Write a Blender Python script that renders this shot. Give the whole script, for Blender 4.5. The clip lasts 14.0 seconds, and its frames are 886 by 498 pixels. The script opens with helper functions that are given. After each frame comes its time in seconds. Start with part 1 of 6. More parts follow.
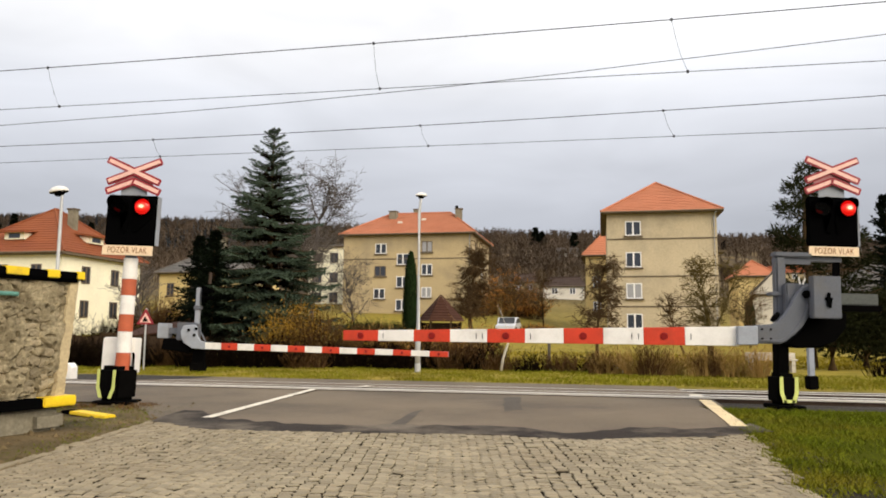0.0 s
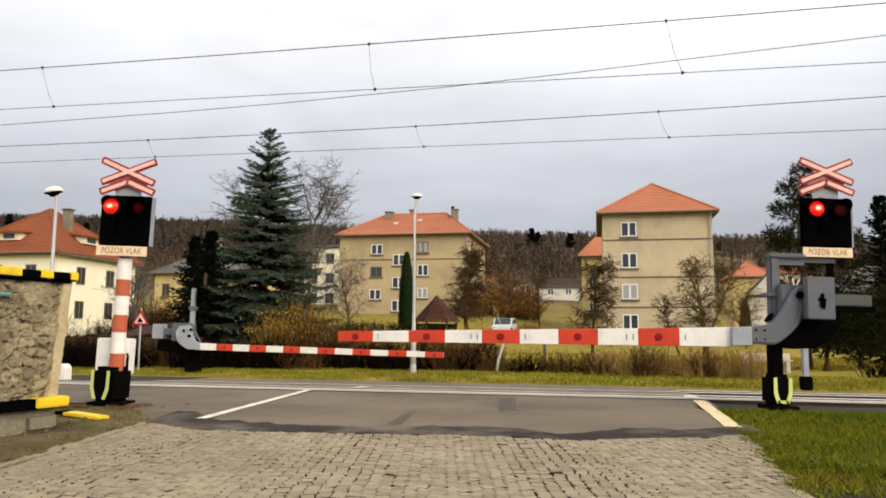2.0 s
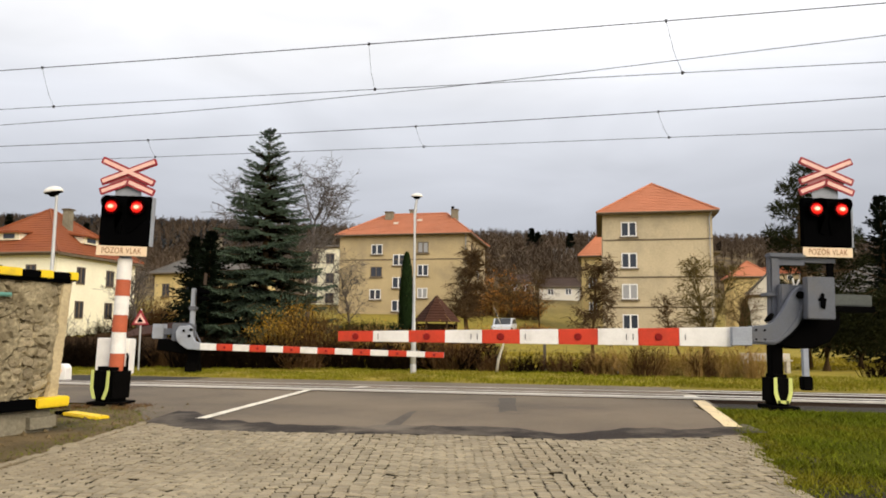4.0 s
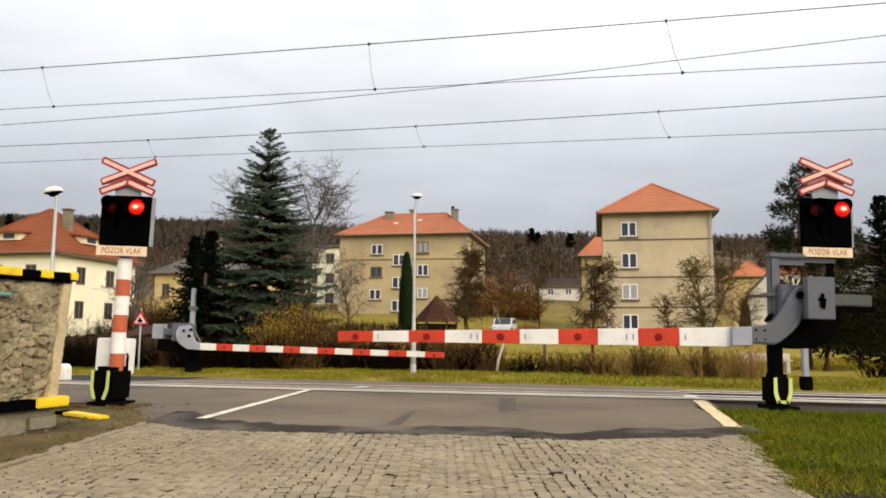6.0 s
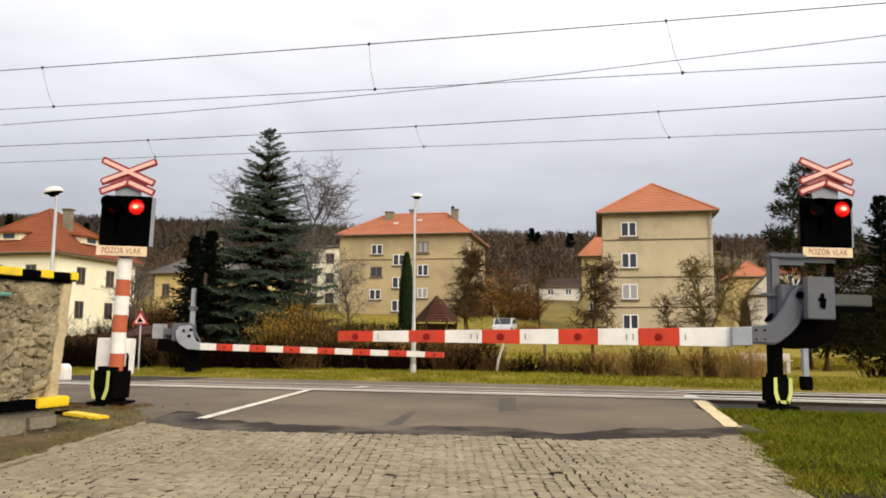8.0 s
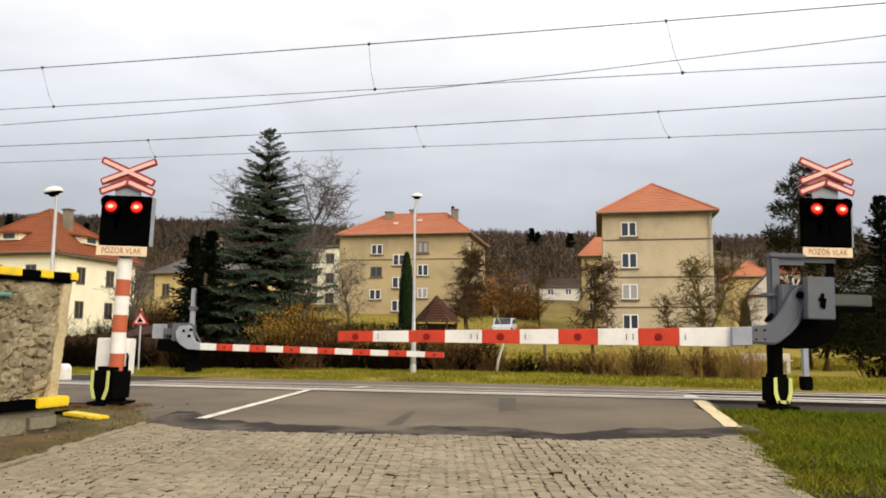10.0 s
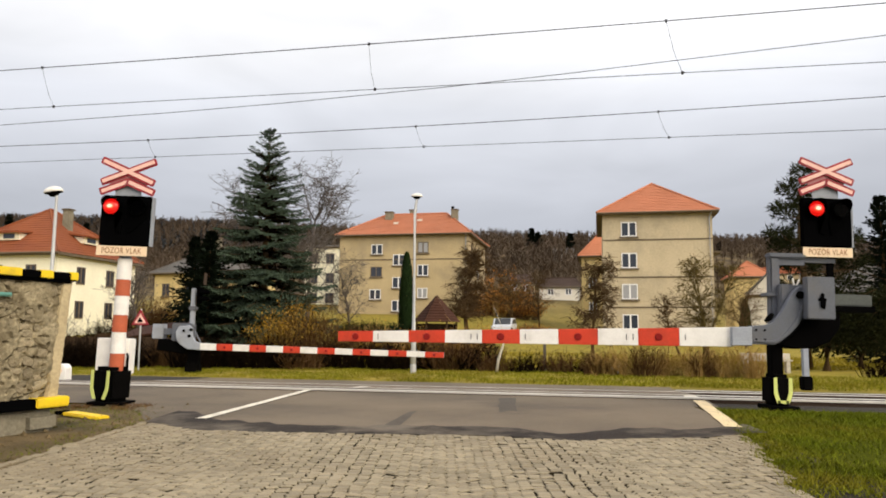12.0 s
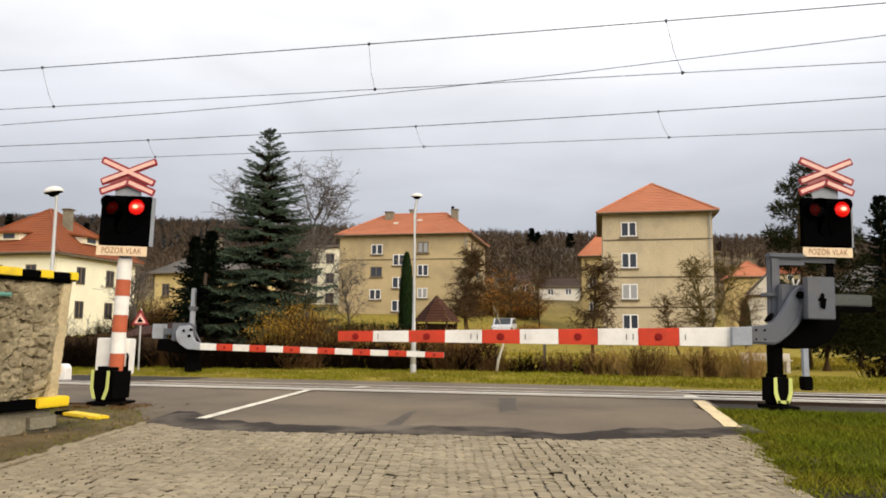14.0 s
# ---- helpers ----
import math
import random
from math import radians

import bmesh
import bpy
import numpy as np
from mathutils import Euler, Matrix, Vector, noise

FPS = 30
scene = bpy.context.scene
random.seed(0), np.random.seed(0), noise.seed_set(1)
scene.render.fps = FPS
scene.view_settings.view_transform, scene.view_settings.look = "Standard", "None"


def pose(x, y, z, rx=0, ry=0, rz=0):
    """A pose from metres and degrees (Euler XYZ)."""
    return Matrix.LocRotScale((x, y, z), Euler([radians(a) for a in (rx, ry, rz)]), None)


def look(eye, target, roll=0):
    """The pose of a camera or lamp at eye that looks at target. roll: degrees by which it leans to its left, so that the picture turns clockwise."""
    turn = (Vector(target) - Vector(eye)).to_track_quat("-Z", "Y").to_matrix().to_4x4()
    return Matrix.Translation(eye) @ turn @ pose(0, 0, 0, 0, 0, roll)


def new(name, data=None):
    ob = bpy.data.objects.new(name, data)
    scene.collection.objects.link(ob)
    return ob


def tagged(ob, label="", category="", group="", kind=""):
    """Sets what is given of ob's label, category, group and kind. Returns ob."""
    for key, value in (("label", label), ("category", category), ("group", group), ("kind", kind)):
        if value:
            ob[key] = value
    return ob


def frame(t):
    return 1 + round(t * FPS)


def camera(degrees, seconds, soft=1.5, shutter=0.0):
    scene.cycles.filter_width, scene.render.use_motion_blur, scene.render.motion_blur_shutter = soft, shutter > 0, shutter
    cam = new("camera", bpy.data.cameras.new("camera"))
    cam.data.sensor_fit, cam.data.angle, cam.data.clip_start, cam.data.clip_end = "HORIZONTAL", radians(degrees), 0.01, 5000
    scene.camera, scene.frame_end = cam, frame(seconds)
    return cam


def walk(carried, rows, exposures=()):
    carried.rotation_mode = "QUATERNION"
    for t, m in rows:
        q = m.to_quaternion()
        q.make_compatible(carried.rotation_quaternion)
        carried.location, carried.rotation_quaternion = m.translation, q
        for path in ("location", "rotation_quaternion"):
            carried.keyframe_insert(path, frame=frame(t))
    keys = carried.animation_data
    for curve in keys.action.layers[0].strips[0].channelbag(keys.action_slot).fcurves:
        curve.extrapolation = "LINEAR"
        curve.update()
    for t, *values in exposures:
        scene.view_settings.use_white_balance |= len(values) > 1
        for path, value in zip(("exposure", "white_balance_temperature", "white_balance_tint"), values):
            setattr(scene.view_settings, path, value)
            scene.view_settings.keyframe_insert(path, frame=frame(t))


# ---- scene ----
cam = camera(62, 14.0, soft=1.8)
REST = look((0.0, 0.0, 1.1), (0.0, 10.0, 1.1 + 10.0 * math.tan(radians(6.5))), 0.4)
START = look((-0.02, 0.0, 1.1), (-0.072, 10.0, 1.1 + 10.0 * math.tan(radians(6.44))), 0.4)
walk(cam, [(0.0, START), (0.1, REST), (0.2, REST), (7.0, REST), (14.0, REST)])

# ---- light: an overcast winter sky, brighter towards the zenith, and a weak wide sun ----
SUN_EL, SUN_AZ = 30.0, 140.0
world = bpy.data.worlds.new("overcast_sky")
scene.world = world
world.use_nodes = True
wn, wl = world.node_tree.nodes, world.node_tree.links
wn.clear()


def wnode(kind, **kw):
    nd = wn.new(kind)
    for k, v in kw.items():
        nd.inputs[k].default_value = v
    return nd


coord = wnode("ShaderNodeTexCoord")
split = wnode("ShaderNodeSeparateXYZ")
wl.new(coord.outputs["Generated"], split.inputs[0])
ramp = wnode("ShaderNodeValToRGB")
els = ramp.color_ramp.elements
els[0].position, els[0].color = 0.0, (0.50, 0.52, 0.57, 1)
els[1].position, els[1].color = 1.0, (1.30, 1.30, 1.33, 1)
for pos, col in ((0.12, (0.53, 0.55, 0.61, 1)), (0.21, (0.66, 0.68, 0.74, 1)), (0.29, (0.84, 0.86, 0.92, 1)), (0.38, (1.16, 1.16, 1.18, 1))):
    el = els.new(pos)
    el.color = col
wl.new(split.outputs["Z"], ramp.inputs[0])
stretch = wnode("ShaderNodeMapping")
stretch.inputs["Scale"].default_value = (1.5, 1.5, 5.5)
wl.new(coord.outputs["Generated"], stretch.inputs["Vector"])
cloud = wnode("ShaderNodeTexNoise", Scale=1.7, Detail=4.0, Roughness=0.48, Distortion=0.5)
wl.new(stretch.outputs[0], cloud.inputs["Vector"])
cloud_range = wnode("ShaderNodeMapRange")
for i, v in ((1, 0.3), (2, 0.7), (3, 0.90), (4, 1.14)):
    cloud_range.inputs[i].default_value = v
wl.new(cloud.outputs["Fac"], cloud_range.inputs[0])
shade = wnode("ShaderNodeVectorMath")
shade.operation = "SCALE"
wl.new(ramp.outputs["Color"], shade.inputs[0])
wl.new(cloud_range.outputs[0], shade.inputs["Scale"])
clear_sky = wnode("ShaderNodeTexSky")
clear_sky.sky_type, clear_sky.sun_disc = "NISHITA", False
clear_sky.sun_elevation, clear_sky.sun_rotation = radians(SUN_EL), radians(SUN_AZ)
bg_cloud = wnode("ShaderNodeBackground", Strength=1.0)
bg_sky = wnode("ShaderNodeBackground", Strength=0.05)
both = wnode("ShaderNodeMixShader", Fac=0.08)
out = wnode("ShaderNodeOutputWorld")
wl.new(shade.outputs[0], bg_cloud.inputs["Color"])
wl.new(clear_sky.outputs[0], bg_sky.inputs["Color"])
wl.new(bg_cloud.outputs[0], both.inputs[1])
wl.new(bg_sky.outputs[0], both.inputs[2])
wl.new(both.outputs[0], out.inputs["Surface"])

sun = new("sun", bpy.data.lights.new("sun", "SUN"))
sun.data.energy, sun.data.angle, sun.data.color = 3.0, radians(45), (1.0, 0.88, 0.70)
az, el_ = radians(SUN_AZ), radians(SUN_EL)
sun.matrix_world = look((30 * math.sin(az) * math.cos(el_), 30 * math.cos(az) * math.cos(el_), 30 * math.sin(el_)), (0, 0, 0))
scene.view_settings.exposure = 0.0

# ---- materials ----
MATS = {}


def mat(name, col, rough=0.7, metal=0.0, scale=8.0, vary=0.25, fine=60.0, bump=0.15, island=0.0, dirt=None, dirt_amount=0.0, spec=0.2, depth=0.01):
    """A painted, mineral or plant surface: base colour with coarse and fine variation, optional dirt, fine relief."""
    if name in MATS:
        return MATS[name]
    m = bpy.data.materials.new(name)
    m.use_nodes = True
    n, l = m.node_tree.nodes, m.node_tree.links
    b = n["Principled BSDF"]
    b.inputs["Roughness"].default_value, b.inputs["Metallic"].default_value = rough, metal
    b.inputs["Specular IOR Level"].default_value = spec
    tc = n.new("ShaderNodeTexCoord")
    big, small = n.new("ShaderNodeTexNoise"), n.new("ShaderNodeTexNoise")
    big.inputs["Scale"].default_value, small.inputs["Scale"].default_value = scale, fine
    big.inputs["Detail"].default_value = 5.0
    small.inputs["Detail"].default_value = 3.0
    for nd in (big, small):
        l.new(tc.outputs["Object"], nd.inputs["Vector"])
    add = n.new("ShaderNodeMath")
    add.operation = "ADD"
    l.new(big.outputs["Fac"], add.inputs[0])
    l.new(small.outputs["Fac"], add.inputs[1])
    rng = n.new("ShaderNodeMapRange")
    for i, v in ((1, 0.65), (2, 1.35), (3, 1 - vary), (4, 1 + vary)):
        rng.inputs[i].default_value = v
    l.new(add.outputs[0], rng.inputs[0])
    value = rng.outputs[0]
    if island:
        geo = n.new("ShaderNodeNewGeometry")
        info = n.new("ShaderNodeObjectInfo")
        s = n.new("ShaderNodeMath")
        s.operation = "ADD"
        l.new(geo.outputs["Random Per Island"], s.inputs[0])
        l.new(info.outputs["Random"], s.inputs[1])
        fr = n.new("ShaderNodeMath")
        fr.operation = "FRACT"
        l.new(s.outputs[0], fr.inputs[0])
        r2 = n.new("ShaderNodeMapRange")
        r2.inputs[3].default_value, r2.inputs[4].default_value = 1 - island, 1 + island
        l.new(fr.outputs[0], r2.inputs[0])
        mul = n.new("ShaderNodeMath")
        mul.operation = "MULTIPLY"
        l.new(value, mul.inputs[0])
        l.new(r2.outputs[0], mul.inputs[1])
        value = mul.outputs[0]
    sc = n.new("ShaderNodeVectorMath")
    sc.operation = "SCALE"
    sc.inputs[0].default_value = col
    l.new(value, sc.inputs["Scale"])
    colour = sc.outputs[0]
    if dirt:
        spots = n.new("ShaderNodeTexNoise")
        spots.inputs["Scale"].default_value, spots.inputs["Detail"].default_value = scale * 0.6, 7.0
        spots.inputs["Roughness"].default_value = 0.65
        l.new(tc.outputs["Object"], spots.inputs["Vector"])
        r3 = n.new("ShaderNodeMapRange")
        for i, v in ((1, 0.48), (2, 0.68), (3, 0.0), (4, dirt_amount)):
            r3.inputs[i].default_value = v
        l.new(spots.outputs["Fac"], r3.inputs[0])
        mix = n.new("ShaderNodeMix")
        mix.data_type = "RGBA"
        l.new(r3.outputs[0], mix.inputs["Factor"])
        l.new(colour, mix.inputs[6])
        mix.inputs[7].default_value = (*dirt, 1)
        colour = mix.outputs[2]
    l.new(colour, b.inputs["Base Color"])
    if bump:
        bp = n.new("ShaderNodeBump")
        bp.inputs["Strength"].default_value, bp.inputs["Distance"].default_value = bump, depth
        l.new(add.outputs[0], bp.inputs["Height"])
        l.new(bp.outputs[0], b.inputs["Normal"])
    MATS[name] = m
    return m


def glow(name, col, strength):
    """A lit signal lens, hotter in the middle than at its rim."""
    m = bpy.data.materials.new(name)
    m.use_nodes = True
    n, l = m.node_tree.nodes, m.node_tree.links
    b = n["Principled BSDF"]
    tc = n.new("ShaderNodeTexCoord")
    ln = n.new("ShaderNodeVectorMath")
    ln.operation = "LENGTH"
    flat = n.new("ShaderNodeVectorMath")
    flat.operation = "MULTIPLY"
    flat.inputs[1].default_value = (1.0, 0.0, 1.5)
    l.new(tc.outputs["Object"], flat.inputs[0])
    l.new(flat.outputs[0], ln.inputs[0])
    rp = n.new("ShaderNodeValToRGB")
    e = rp.color_ramp.elements
    e[0].position, e[0].color = 0.030, (1.0, 0.78, 0.50, 1)
    e[1].position, e[1].color = 0.11, (0.55, 0.003, 0.002, 1)
    for pos, tone in ((0.044, (1.0, 0.24, 0.09, 1)), (0.062, (1.0, 0.022, 0.010, 1))):
        e.new(pos).color = tone
    l.new(ln.outputs["Value"], rp.inputs[0])
    l.new(rp.outputs[0], b.inputs["Emission Color"])
    b.inputs["Emission Strength"].default_value = strength
    b.inputs["Base Color"].default_value = (*col, 1)
    b.inputs["Roughness"].default_value = 0.3
    return m


def glass(name, col, rough=0.08):
    m = bpy.data.materials.new(name)
    m.use_nodes = True
    b = m.node_tree.nodes["Principled BSDF"]
    b.inputs["Base Color"].default_value = (*col, 1)
    b.inputs["Roughness"].default_value = rough
    b.inputs["Specular IOR Level"].default_value = 0.6
    return m


SETT = mat("granite_sett", (0.268, 0.222, 0.146), 0.75, 0, 0.7, 0.20, 90, 0.4, island=0.22, dirt=(0.19, 0.145, 0.088), dirt_amount=0.6)
BED = mat("sand_joint", (0.026, 0.019, 0.011), 0.95, 0, 5, 0.35, 80, 0.6)
ASPHALT = mat("worn_asphalt", (0.158, 0.123, 0.084), 0.78, 0, 0.42, 0.38, 120, 0.35, dirt=(0.062, 0.050, 0.040), dirt_amount=0.75)
TAR = mat("fresh_tar_asphalt", (0.030, 0.023, 0.018), 0.75, 0, 1.3, 0.45, 90, 0.3, dirt=(0.17, 0.14, 0.105), dirt_amount=1.0, spec=0.1)
PATCH = mat("worn_dark_patch", (0.085, 0.070, 0.053), 0.78, 0, 1.6, 0.3, 90, 0.3)
LINE = mat("worn_road_paint", (0.72, 0.66, 0.54), 0.6, 0, 5, 0.12, 70, 0.2, dirt=(0.3, 0.25, 0.19), dirt_amount=0.6)
LINE_Y = mat("yellowed_road_paint", (0.74, 0.58, 0.33), 0.6, 0, 5, 0.12, 70, 0.2, dirt=(0.3, 0.25, 0.19), dirt_amount=0.5)
STEEL = mat("polished_rail_steel", (0.62, 0.58, 0.52), 0.42, 0.35, 6, 0.15, 70, 0.1, spec=0.5)
RUST = mat("rusty_rail_side", (0.06, 0.04, 0.028), 0.85, 0, 9, 0.3, 70, 0.3)
BALLAST = mat("dark_ballast", (0.045, 0.038, 0.031), 0.9, 0, 4, 0.4, 25, 1.0, depth=0.05)
DIRT = mat("muddy_verge", (0.125, 0.088, 0.042), 0.95, 0, 1.6, 0.55, 30, 0.9, dirt=(0.040, 0.034, 0.010), dirt_amount=0.9, depth=0.03)
GRASS = mat("grass_blades", (0.26, 0.200, 0.014), 0.7, 0, 0.9, 0.4, 14, 0.0, island=0.35, dirt=(0.21, 0.165, 0.05), dirt_amount=0.6, spec=0.04)
GRASS_STRIP = mat("trackside_grass_blades", (0.165, 0.158, 0.012), 0.7, 0, 0.5, 0.45, 14, 0.0, island=0.4, dirt=(0.25, 0.18, 0.03), dirt_amount=0.6, spec=0.04)
GRASS_MOSS = mat("mossy_grass_blades", (0.100, 0.118, 0.006), 0.7, 0, 0.9, 0.4, 14, 0.0, island=0.4, dirt=(0.24, 0.175, 0.02), dirt_amount=0.6, spec=0.04)
MAST_RED = mat("faded_mast_red", (0.46, 0.11, 0.05), 0.55, 0, 4, 0.16, 50, 0.05, dirt=(0.3, 0.1, 0.06), dirt_amount=0.4)
WHITE = mat("white_paint", (0.82, 0.79, 0.74), 0.5, 0, 4, 0.08, 50, 0.05, dirt=(0.42, 0.38, 0.32), dirt_amount=0.35)
RED = mat("red_paint", (0.58, 0.055, 0.025), 0.5, 0, 4, 0.14, 50, 0.05, dirt=(0.25, 0.05, 0.03), dirt_amount=0.4)
DARK_RED = mat("red_reflector", (0.22, 0.012, 0.010), 0.3, 0, 4, 0.14, 50, 0.05)
BLACK = mat("black_enamel", (0.002, 0.002, 0.0022), 0.6, 0, 4, 0.2, 50, 0.05, spec=0.0)
HOOD = mat("black_hood_plastic", (0.0015, 0.0015, 0.0016), 0.6, 0, 4, 0.2, 50, 0.05, spec=0.0)
RUBBER = mat("black_rubber", (0.003, 0.0028, 0.0026), 0.7, 0, 5, 0.3, 60, 0.2, spec=0.01)
GREY = mat("grey_machine_paint", (0.112, 0.119, 0.140), 0.5, 0, 3, 0.14, 40, 0.08, dirt=(0.13, 0.12, 0.11), dirt_amount=0.5)
GREEN_GREY = mat("greenish_grey_paint", (0.085, 0.092, 0.085), 0.6, 0, 3, 0.2, 40, 0.1)
MOSS_SOIL = mat("mossy_soil", (0.060, 0.066, 0.008), 0.95, 0, 1.2, 0.4, 30, 0.6, dirt=(0.085, 0.065, 0.02), dirt_amount=0.5, spec=0.0, depth=0.03)
LGREY = mat("light_grey_paint", (0.31, 0.33, 0.37), 0.5, 0, 3, 0.14, 40, 0.08, dirt=(0.2, 0.18, 0.16), dirt_amount=0.4)
DKGREY = mat("dark_iron", (0.002, 0.0019, 0.0019), 0.7, 0.0, 3, 0.25, 40, 0.15, spec=0.01)
SIGN_BG = mat("cream_sign_sheet", (0.80, 0.62, 0.42), 0.5, 0, 6, 0.1, 50, 0.03, dirt=(0.45, 0.33, 0.2), dirt_amount=0.3)
SIGN_TXT = mat("brown_sign_lettering", (0.26, 0.095, 0.03), 0.6, 0, 6, 0.3, 50, 0.03)
PALE = mat("pale_sign_white", (0.80, 0.50, 0.42), 0.45, 0, 6, 0.1, 50, 0.03)
CROSS_RED = mat("faded_red_border", (0.29, 0.030, 0.040), 0.5, 0, 6, 0.2, 50, 0.03)
REAR_RED = mat("dull_pink_rear_sign", (0.34, 0.15, 0.15), 0.6, 0, 6, 0.2, 50, 0.03)
YELLOW = mat("yellow_paint", (0.80, 0.56, 0.02), 0.5, 0, 5, 0.12, 50, 0.1, dirt=(0.35, 0.25, 0.06), dirt_amount=0.5)
FLUO = mat("yellow_green_tape", (0.62, 0.66, 0.20), 0.4, 0, 6, 0.15, 50, 0.05)
RUBBLE = mat("rubble_stone", (0.25, 0.205, 0.13), 0.9, 0, 3, 0.45, 22, 0.9, island=0.3, dirt=(0.13, 0.105, 0.065), dirt_amount=0.7, depth=0.03)
PLASTER_OLD = mat("crumbling_mortar", (0.27, 0.22, 0.145), 0.95, 0, 4, 0.4, 28, 0.9, dirt=(0.12, 0.10, 0.06), dirt_amount=0.75, depth=0.03)
WALL_FACE = mat("crumbling_lime_render", (0.27, 0.225, 0.14), 0.95, 0, 4.2, 0.6, 24, 0.8, dirt=(0.070, 0.050, 0.024), dirt_amount=1.0, depth=0.02)
OCHRE_RENDER = mat("ochre_corner_render", (0.46, 0.37, 0.22), 0.9, 0, 3, 0.25, 30, 0.4, dirt=(0.22, 0.17, 0.10), dirt_amount=0.5)
CONCRETE = mat("weathered_concrete", (0.22, 0.195, 0.14), 0.85, 0, 3, 0.3, 30, 0.4, dirt=(0.12, 0.11, 0.07), dirt_amount=0.6)
WALL_TAN = mat("tan_roughcast", (0.45, 0.355, 0.205), 0.92, 0, 0.35, 0.16, 6, 0.3, dirt=(0.27, 0.225, 0.155), dirt_amount=0.7)
WALL_GREY = mat("grey_tan_roughcast", (0.50, 0.415, 0.28), 0.92, 0, 0.35, 0.15, 6, 0.3, dirt=(0.29, 0.25, 0.185), dirt_amount=0.75)
WALL_CREAM = mat("cream_plaster", (0.92, 0.87, 0.67), 0.9, 0, 0.5, 0.08, 8, 0.1, dirt=(0.5, 0.43, 0.3), dirt_amount=0.15)
WALL_YELLOW = mat("yellow_plaster", (0.62, 0.48, 0.22), 0.9, 0, 0.5, 0.12, 8, 0.1)
WALL_WHITE = mat("white_plaster", (0.66, 0.62, 0.54), 0.9, 0, 0.5, 0.1, 8, 0.1)
# Brown trim; deep shade under the eaves is put into its colour too.
BAND = mat("cornice_band", (0.135, 0.105, 0.072), 0.9, 0, 1, 0.2, 10, 0.2)
TILE = mat("orange_roof_tile", (0.46, 0.175, 0.092), 0.85, 0, 0.6, 0.14, 9, 0.3, island=0.10, dirt=(0.36, 0.12, 0.06), dirt_amount=0.4)
TILE_DARK = mat("brown_red_roof_tile", (0.225, 0.068, 0.026), 0.85, 0, 0.6, 0.16, 9, 0.3, island=0.12, dirt=(0.2, 0.06, 0.035), dirt_amount=0.5)
DARK_ROOF = mat("dark_brown_roof", (0.060, 0.040, 0.032), 0.85, 0, 0.6, 0.2, 9, 0.3)
SLATE = mat("grey_slate_roof", (0.13, 0.12, 0.11), 0.8, 0, 0.6, 0.2, 9, 0.3, island=0.1)
FRAME_W = mat("white_window_frame", (0.78, 0.78, 0.78), 0.5, 0, 2, 0.05, 20, 0.02)
FRAME_B = mat("brown_window_frame", (0.13, 0.10, 0.07), 0.6, 0, 2, 0.15, 20, 0.05)
PANE = glass("window_glass", (0.035, 0.04, 0.055))
CAR_GLASS = glass("car_window_glass", (0.012, 0.014, 0.016), 0.35)
PANE_CURTAIN = glass("curtained_window_glass", (0.33, 0.33, 0.34), 0.2)
BARK = mat("bare_bark", (0.080, 0.050, 0.024), 0.95, 0, 4, 0.35, 40, 0.3, island=0.25, spec=0.04)
BARK_OLIVE = mat("mossy_olive_bark", (0.115, 0.085, 0.032), 0.95, 0, 4, 0.35, 40, 0.3, island=0.3, spec=0.04)
BARK_GREY = mat("grey_bark", (0.115, 0.098, 0.085), 0.95, 0, 4, 0.3, 40, 0.3, island=0.25, spec=0.04)
BARK_PALE = mat("pale_birch_bark", (0.55, 0.50, 0.42), 0.9, 0, 5, 0.3, 40, 0.3)
SPRUCE = mat("blue_green_needles", (0.056, 0.078, 0.052), 0.8, 0, 0.7, 0.45, 20, 0.0, island=0.6, spec=0.04)
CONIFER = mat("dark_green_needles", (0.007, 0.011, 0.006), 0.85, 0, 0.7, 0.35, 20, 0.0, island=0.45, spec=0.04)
# Needle tone made paler and bluer: the distance haze is in the colour.
FAR_CONIFER = mat("hazy_conifer_woods", (0.046, 0.054, 0.062), 0.9, 0, 0.02, 0.35, 0.4, 0.0, island=0.3, spec=0.04)
PINE = mat("olive_pine_needles", (0.019, 0.021, 0.007), 0.85, 0, 0.7, 0.35, 20, 0.0, island=0.5, spec=0.04)
THUJA = mat("thuja_green", (0.016, 0.030, 0.010), 0.85, 0, 0.9, 0.3, 20, 0.0, island=0.4, spec=0.04)
TWIG_BROWN = mat("brown_twigs", (0.105, 0.058, 0.024), 0.95, 0, 0.6, 0.35, 20, 0.0, island=0.45, spec=0.04)
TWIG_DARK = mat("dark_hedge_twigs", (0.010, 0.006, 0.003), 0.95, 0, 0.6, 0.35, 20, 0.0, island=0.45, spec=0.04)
STRAW = mat("dry_reed_straw", (0.38, 0.245, 0.085), 0.9, 0, 0.6, 0.3, 20, 0.0, island=0.4, spec=0.04)
ORANGE_LEAF = mat("orange_winter_leaves", (0.36, 0.150, 0.03), 0.9, 0, 0.6, 0.3, 20, 0.0, island=0.4, spec=0.04)
YELLOW_LEAF = mat("ochre_winter_leaves", (0.36, 0.21, 0.030), 0.9, 0, 0.6, 0.3, 20, 0.0, island=0.4, spec=0.04)
WOODS = mat("winter_woods", (0.100, 0.073, 0.051), 0.95, 0, 0.02, 0.45, 0.4, 0.0, island=0.22, spec=0.04)
GALV = mat("galvanised_pole", (0.50, 0.50, 0.50), 0.5, 0.3, 3, 0.12, 40, 0.05)
WIRE = mat("catenary_wire", (0.045, 0.045, 0.05), 0.5, 0.5, 8, 0.1, 40, 0.0)
CAR_PAINT = mat("silver_car_paint", (0.62, 0.63, 0.66), 0.3, 0.2, 2, 0.05, 20, 0.0)
